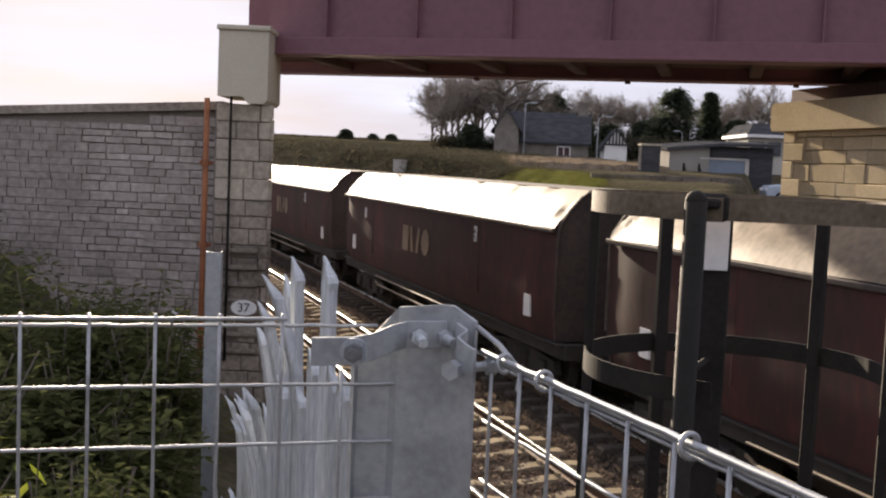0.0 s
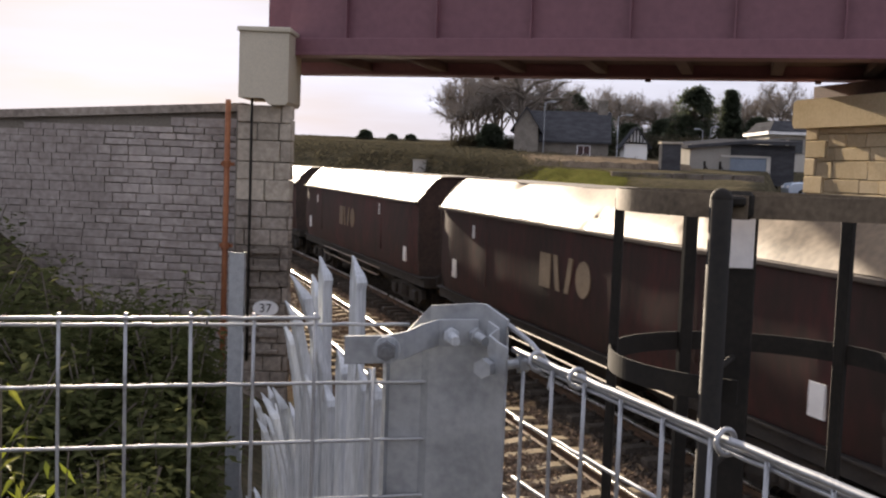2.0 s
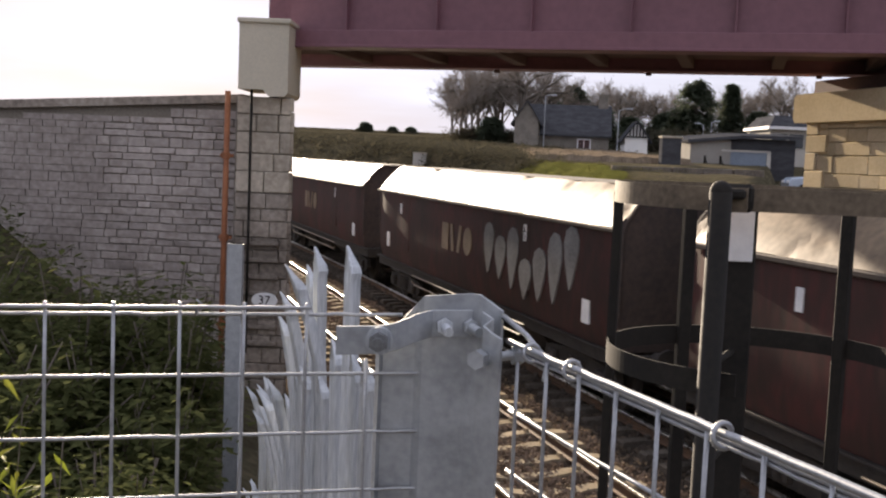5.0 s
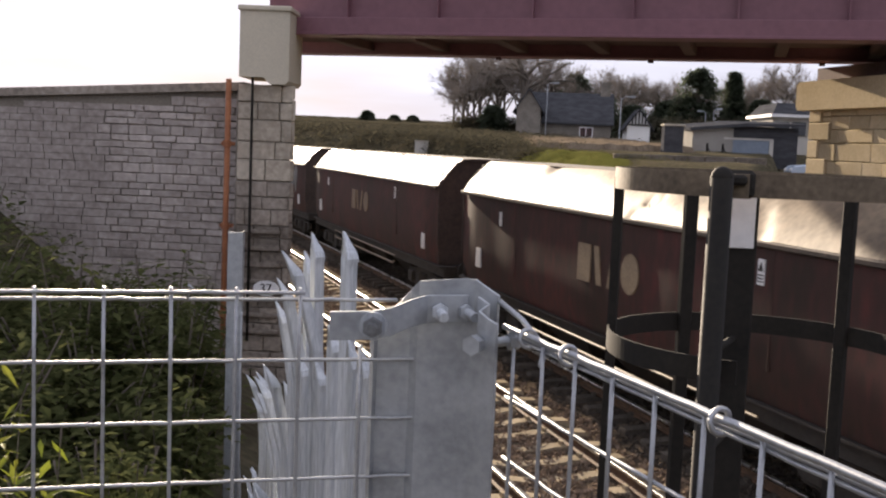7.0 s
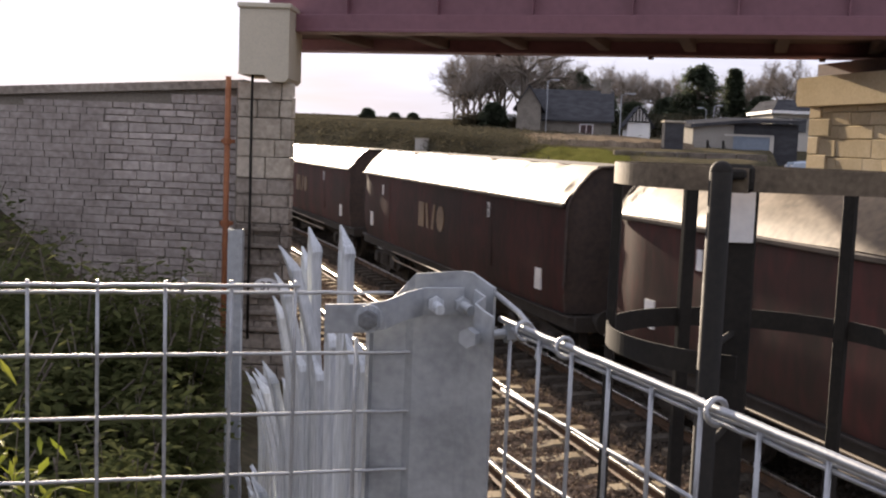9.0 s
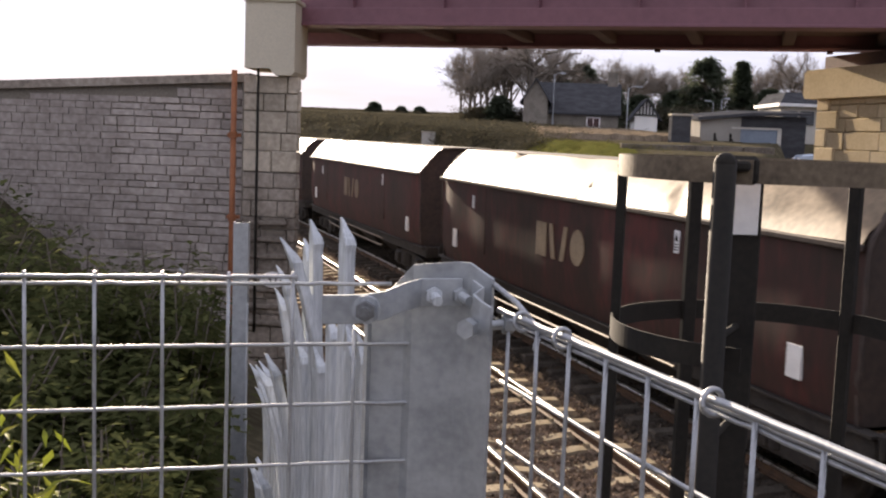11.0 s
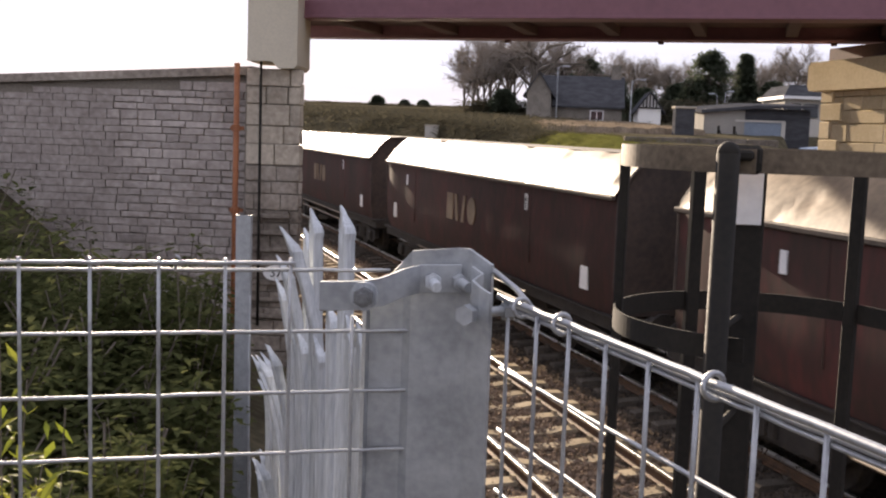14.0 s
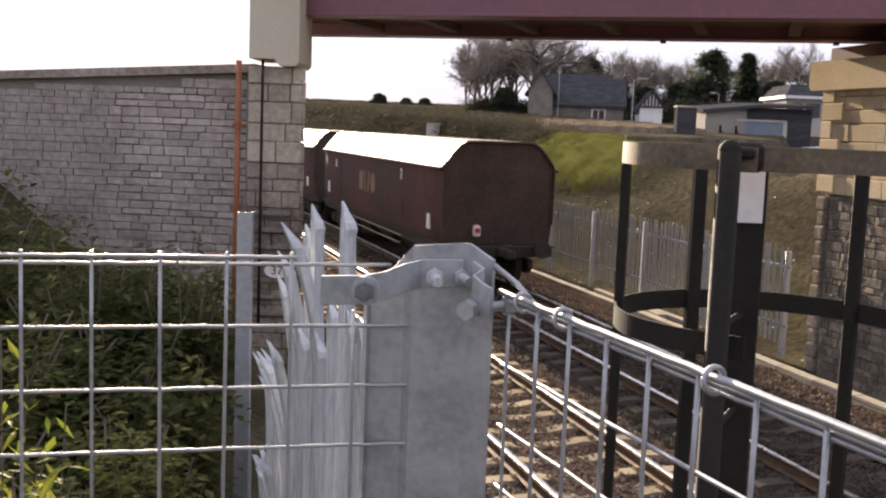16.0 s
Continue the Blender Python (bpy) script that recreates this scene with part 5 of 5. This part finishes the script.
def build_shed():
    sh = thing("workshop_shed", Matrix(), "low pale rendered shed with a dark shallow roof", "shed")
    bm = bmesh.new()
    bx(bm, (12.6, 57, 4.15), (2.1, 4, 2.1))
    part("wall", bm, M_GREYWALL, sh)
    bm = bmesh.new()
    loft(bm, [[Vector((x, 54.7, z)), Vector((x, 59.2, z + 0.25)), Vector((x, 59.2, z + 0.4)), Vector((x, 54.7, z + 0.16))] for x, z in ((11.35, 4.98), (14.1, 5.3), (17.2, 5.36))])
    part("roof", bm, M_SLATE, sh)
    bm = bmesh.new()
    bx(bm, (15.35, 57.2, 4.25), (3.4, 4, 2.15))
    part("wall", bm, M_SLATE, sh)
    bm = bmesh.new()
    bx(bm, (14.45, 55.1, 3.95), (2.3, 0.1, 1.35))
    dr = part("garage_door", bm, M_BLUEDOOR, sh, "blue-grey garage door with a white frame")
    bm = bmesh.new()
    bx(bm, (14.45, 55.06, 4.66), (2.55, 0.14, 0.1))
    bx(bm, (15.65, 55.06, 3.95), (0.2, 0.14, 1.4))
    part("door_frame", bm, M_RENDER, dr)
    for x in (12.2, 13.0):
        bm = bmesh.new()
        bx(bm, (x, 54.4, 3.9), (0.1, 0.1, 0.9))
        rod(bm, (x, 54.4, 4.2), (x + 0.35, 54.4, 3.6), 0.03, seg=6)
        part("prop", bm, M_BLACK, sh)
    fb = thing("flat_roofed_building", Matrix(), "white fascia flat roofed building behind the shed", "building")
    bm = bmesh.new()
    bx(bm, (19.3, 65, 4.8), (3.1, 5, 2.7))
    part("wall", bm, M_RENDER, fb)
    bm = bmesh.new()
    bx(bm, (19.3, 64.8, 6.24), (3.6, 5.6, 0.17))
    part("fascia", bm, M_WHITE, fb)
    bm = bmesh.new()
    loft(bm, [[Vector((19.3 + a * k, 64.8 + b * k, z)) for a, b in ((-1.7, -2.7), (1.7, -2.7), (1.7, 2.7), (-1.7, 2.7))] for k, z in ((1, 6.33), (0.72, 7.0))])
    part("roof", bm, M_SLATE, fb, "dark hipped slate roof")
    for x in (18.3, 19.3, 20.3):
        bm = bmesh.new()
        bx(bm, (x, 62.45, 5.5), (0.8, 0.08, 0.8))
        part("window", bm, M_GLASS, fb)
    dk = thing("brick_pier", Matrix(), "dark square pier at the end of the roadside wall", "pier")
    bm = bmesh.new()
    bx(bm, (9.55, 50, 4.0), (0.9, 0.8, 2.1), bev=0.03)
    part("shaft", bm, M_SLATE, dk)
    bm = bmesh.new()
    bx(bm, (9.55, 50, 5.08), (1.0, 0.9, 0.1), bev=0.02)
    part("cap", bm, M_CONCRETE, dk)
    rw = thing("roadside_wall", Matrix(), "long low grey roadside wall above the cutting", "wall", kind="structure")
    bm = bmesh.new()
    for i in range(5):
        x = 5.75 + 1.08 * i
        bx(bm, (x, 38.2 - 0.08 * i, 3.17 + 0.01 * i), (1.074, 0.3, 0.95), bev=0.02)
    part("wall_body", bm, M_RUBBLE, rw)
    bx2 = thing("trackside_cabinet", pose(-2.52, 55, 0), "small pale trackside cabinet on the bank", "cabinet")
    bm = bmesh.new()
    g = ground_z(-2.52, 55)
    bx(bm, (0, 0, g + 0.2), (0.7, 0.5, 0.9), bev=0.03)
    part("case", bm, M_RENDER, bx2)
    bm = bmesh.new()
    bx(bm, (0, -0.02, g + 0.68), (0.76, 0.56, 0.06), bev=0.01)
    part("cover", bm, M_CONCRETE, bx2)


build_shed()


def lamp_post(x, y, h, arm):
    g = ground_z(x, y)
    lp = thing("street_lamp", pose(x, y, g), "slim grey street lamp beside the road", "street lamp", "street lamps")
    bm = bmesh.new()
    rod(bm, (0, 0, -0.2), (0, 0, h), 0.055, 0.035, seg=8)
    part("column", bm, M_GALV, lp)
    bm = bmesh.new()
    pipe(bm, [(0, 0, h - 0.1), (arm * 0.5, 0, h + 0.1), (arm, 0, h + 0.12)], 0.03)
    part("arm", bm, M_GALV, lp)
    bm = bmesh.new()
    bx(bm, (arm * 1.3, 0, h + 0.1), (0.5, 0.2, 0.12), bev=0.03)
    part("lantern", bm, M_GALV, lp)


for x, y, h, a in ((15.95, 48.9, 3.9, 0.3), (21.0, 95, 2.6, -0.4), (22.4, 98, 2.9, 0.4), (11.0, 78, 3.2, 0.6), (5.9, 83, 4.2, 0.5), (-44, 240, 8.5, 0.6)):
    lamp_post(x, y, h, a)


def build_car():
    car = thing("parked_car", pose(16.95, 50.4, ground_z(16.95, 50.4) + 0.02, 0, 0, -4), "pale blue hatchback car parked on the road", "car")
    def shell(outline, hw, name, material, top=0.0):
        bm = bmesh.new()
        rings = []
        for y, k in ((-hw, 0.93), (-hw * 0.9, 1.0), (hw * 0.9, 1.0), (hw, 0.93)):
            rings.append([Vector((x, y, 0.3 + (z - 0.3) * k)) for x, z in outline])
        loft(bm, rings)
        return part(name, bm, material, car, smooth=False)
    shell([(-1.7, 0.25), (-1.75, 0.6), (-1.6, 0.85), (-0.9, 0.93), (1.5, 0.95), (1.72, 0.7), (1.72, 0.25)], 0.8, "body", M_CAR)
    shell([(-0.95, 0.9), (-0.35, 1.36), (0.95, 1.4), (1.45, 0.92)], 0.68, "cabin", M_GLASS)
    shell([(-0.4, 1.34), (-0.3, 1.41), (0.9, 1.44), (1.0, 1.38)], 0.66, "roof", M_CAR)
    for x in (-1.05, 1.05):
        for y in (-0.74, 0.74):
            bm = bmesh.new()
            rod(bm, (x, y - 0.09, 0.29), (x, y + 0.09, 0.29), 0.29, seg=20)
            wheel = part("wheel", bm, M_TYRE, car)
            bm = bmesh.new()
            rod(bm, (x, y - 0.1, 0.29), (x, y + 0.1, 0.29), 0.17, seg=14)
            part("rim", bm, M_GALV, wheel)
    for y in (-0.55, 0.55):
        bm = bmesh.new()
        bx(bm, (-1.7, y, 0.66), (0.12, 0.3, 0.14), bev=0.03)
        part("headlight", bm, M_WHITE, car)


build_car()


# ---- trees ----
def bare_tree(x, y, h, wide, seed, trunk=0.28):
    """Trunk, limbs that reach for an uneven crown, and ever finer twigs."""
    rnd = random.Random(seed)
    g = ground_z(x, y)
    t = thing("bare_tree", pose(x, y, g - 0.2), "leafless winter tree with a wide twiggy crown", "tree", "bare trees")
    tb, verts, faces = bmesh.new(), [], []

    def stick(p, q, r0, r1):
        d = (q - p).normalized()
        s = d.cross(Vector((0.3, 0.2, 1))).normalized()
        w = s.cross(d)
        k = len(verts)
        for c, r in ((p, r0), (q, r1)):
            for a in (0, 2.094, 4.188):
                verts.append(c + r * (math.cos(a) * s + math.sin(a) * w))
        for a in range(3):
            b = (a + 1) % 3
            faces.append((k + a, k + b, k + 3 + b, k + 3 + a))

    def branch(p, q, r0, r1, n, wob, thick):
        """A crooked limb from p to q; returns its points."""
        pts = [p]
        for i in range(1, n + 1):
            f = i / n
            c = p.lerp(q, f) + Vector((0, 0, 0.14 * (q - p).length * math.sin(math.pi * f)))
            pts.append(c + Vector((rnd.gauss(0, wob), rnd.gauss(0, wob), rnd.gauss(0, wob))) * (1 if i < n else 0))
        for i in range(n):
            a, b = r0 + (r1 - r0) * i / n, r0 + (r1 - r0) * (i + 1) / n
            if thick:
                rod(tb, pts[i], pts[i + 1], a, b, seg=6, cap=False)
            else:
                stick(pts[i], pts[i + 1], a, b)
        return pts

    def around(d, spread):
        v = Vector((rnd.gauss(0, 1), rnd.gauss(0, 1), rnd.gauss(0.25, 0.8)))
        return (d.normalized() + v.normalized() * spread).normalized()

    stem = branch(Vector((0, 0, -0.2)), Vector((rnd.uniform(-0.3, 0.3), rnd.uniform(-0.3, 0.3), h * 0.62)), trunk, trunk * 0.4, 6, 0.06, True)
    for k in range(10):
        a = k * 2.4 + rnd.uniform(-0.4, 0.4)
        e = rnd.uniform(-0.25, 1.25)
        rr = rnd.uniform(0.72, 1.0)
        end = Vector((math.cos(a) * wide * rr * math.cos(e), math.sin(a) * wide * rr * math.cos(e), h * (0.6 + 0.4 * rr * math.sin(e))))
        limb = branch(stem[min(6, 2 + k // 2)], end, trunk * 0.42, 0.03, 6, 0.13, True)
        for j in range(9):
            i = rnd.randint(1, 5)
            b0 = limb[i].lerp(limb[i + 1], rnd.random())
            d = around(end - stem[3], 0.9)
            sub = branch(b0, b0 + d * rnd.uniform(0.16, 0.34) * wide, 0.034, 0.016, 3, 0.06, False)
            for _ in range(7):
                c0 = sub[rnd.randint(1, 3)]
                d2 = around(d, 0.85)
                tw2 = branch(c0, c0 + d2 * rnd.uniform(0.4, 0.95), 0.015, 0.009, 2, 0.04, False)
                for _ in range(3):
                    f0 = tw2[rnd.randint(0, 2)]
                    stick(f0, f0 + around(d2, 0.8) * rnd.uniform(0.2, 0.5), 0.010, 0.005)
    part("trunk", tb, M_BARK, t, smooth=True)
    part("crown", cloud_mesh("crown", verts, faces, M_TWIG), None, t)
    return t


def conifer(x, y, h, wide, seed, full=0.6):
    rnd = random.Random(seed)
    g = ground_z(x, y)
    t = thing("evergreen_tree", pose(x, y, g - 0.2), "dark evergreen tree with a dense ragged crown", "tree", "evergreen trees")
    bm = bmesh.new()
    rod(bm, (0, 0, 0), (0, 0, h * 0.95), 0.3, 0.04, seg=8)
    verts, faces = [], []
    for i in range(190):
        f = rnd.random() ** 0.8
        z = h * (0.12 + 0.88 * f)
        r = wide * (1 - f) ** full * rnd.uniform(0.55, 1.1) + 0.12
        a = rnd.uniform(0, 2 * math.pi)
        tip = Vector((math.cos(a) * r, math.sin(a) * r, z - 0.12 * r))
        rod(bm, (0, 0, z), tip, 0.05, 0.015, seg=4, cap=False)
        for k in (0.55, 0.95):
            leaf_cloud(verts, faces, rnd, Vector((0, 0, z)).lerp(tip, k), 30, (0.5, 0.5, 0.32), 0.3, 0.8)
    part("trunk", bm, M_BARK, t)
    part("crown", cloud_mesh("crown", verts, faces, M_NEEDLE), None, t)


for i, (x, y, top, wide, tr) in enumerate(((-0.6, 96, 11.8, 2.6, 0.18), (0.8, 99, 12.8, 3.0, 0.2), (2.4, 94, 12.2, 2.6, 0.18), (4.4, 91, 13.6, 5.0, 0.4), (6.9, 96, 12.4, 3.2, 0.2),
        (13.2, 112, 12.0, 3.6, 0.2), (15.3, 108, 11.0, 3.4, 0.22), (17.5, 112, 11.2, 3.6, 0.22), (19.3, 108, 10.8, 3.0, 0.2), (26.2, 106, 11.6, 3.2, 0.2), (28.2, 110, 11.8, 3.0, 0.2),
        (30.5, 104, 13.2, 3.0, 0.2), (-1.6, 104, 10.8, 2.4, 0.14), (0.4, 92, 10.6, 2.4, 0.16), (3.2, 100, 12.8, 3.0, 0.18), (5.6, 102, 12.6, 3.4, 0.2), (9.2, 106, 10.9, 3.0, 0.18), (22.6, 112, 11.0, 3.2, 0.18), (33.0, 108, 12.2, 3.2, 0.2),
        (1.6, 103, 12.4, 2.8, 0.16), (2.9, 106, 12.6, 3.0, 0.16), (-0.2, 101, 11.6, 2.4, 0.15), (4.6, 97, 12.6, 3.0, 0.18), (11.6, 106, 10.6, 3.0, 0.16), (16.4, 116, 11.6, 3.4, 0.18), (20.4, 114, 11.4, 3.0, 0.18), (31.0, 112, 11.6, 3.0, 0.18))):
    bare_tree(x, y, top - ground_z(x, y), wide, 100 + i, tr)
for i, (x, y, top, wide, full) in enumerate(((10.6, 108, 11.6, 3.0, 0.45), (21.3, 100, 12.1, 3.0, 0.4), (24.9, 101, 11.8, 1.5, 0.8), (8.3, 101, 9.5, 1.8, 0.6), (1.9, 90, 7.3, 1.1, 0.5), (19.2, 104, 9.0, 2.4, 0.5), (15.8, 104, 8.5, 2.4, 0.5), (12.4, 100, 9.2, 2.2, 0.5), (27.0, 99, 9.2, 2.4, 0.5), (29.6, 100, 8.8, 2.2, 0.5))):
    conifer(x, y, top - ground_z(x, y), wide, 200 + i, full)


def hedge(pts, h, wide, n, label, size, seed):
    rnd = random.Random(seed)
    verts, faces = [], []
    for _ in range(n):
        i = rnd.randrange(len(pts) - 1)
        a, b = Vector(pts[i]), Vector(pts[i + 1])
        p = a.lerp(b, rnd.random())
        x, y = p.x + rnd.gauss(0, wide), p.y + rnd.gauss(0, wide)
        leaf_cloud(verts, faces, rnd, Vector((x, y, ground_z(x, y) + rnd.uniform(0.1, h))), 10, (size * 3, size * 3, size * 2), size)
    tagged(new("hedge", cloud_mesh("hedge", verts, faces, M_HEDGE)), label, "hedge", kind="stuff")


hedge([(-60, 245), (-30, 240), (0, 238), (20, 235)], 0.3, 1.5, 1800, "dark field hedge along the skyline", 0.26, 301)
hedge([(-16, 60), (-6, 66), (2, 72), (4, 76)], 0.25, 2.6, 2600, "scrubby brown hedge on the far slope", 0.14, 302)
hedge([(-24, 110), (-10, 106), (4, 100)], 0.25, 3.5, 2600, "scrubby brown hedge on the far slope", 0.17, 303)
hedge([(1.5, 43), (-1.0, 52), (-4.0, 64)], 0.4, 1.5, 1500, "low brown scrub along the top of the cutting", 0.12, 305)
hedge([(-3, 75), (-8, 88), (-14, 98)], 0.3, 3.0, 1500, "low brown scrub along the top of the cutting", 0.16, 306)
hedge([(14, 92), (24, 95), (34, 92)], 1.8, 1.5, 900, "dark shrubs below the trees", 0.3, 304)
hedge([(-0.8, 94), (2, 91), (6, 93)], 1.4, 0.9, 2600, "brown undergrowth below the bare trees", 0.16, 307)
for i, (x, y, top, wide) in enumerate(((-23.6, 240, 11.2, 1.9), (-17.5, 242, 10.4, 1.3), (-13.2, 241, 10.5, 1.5))):
    conifer(x, y, top - ground_z(x, y), wide, 260 + i, 0.4)


# ---- motion of the train ----
def motions():
    train_motion()


motions()
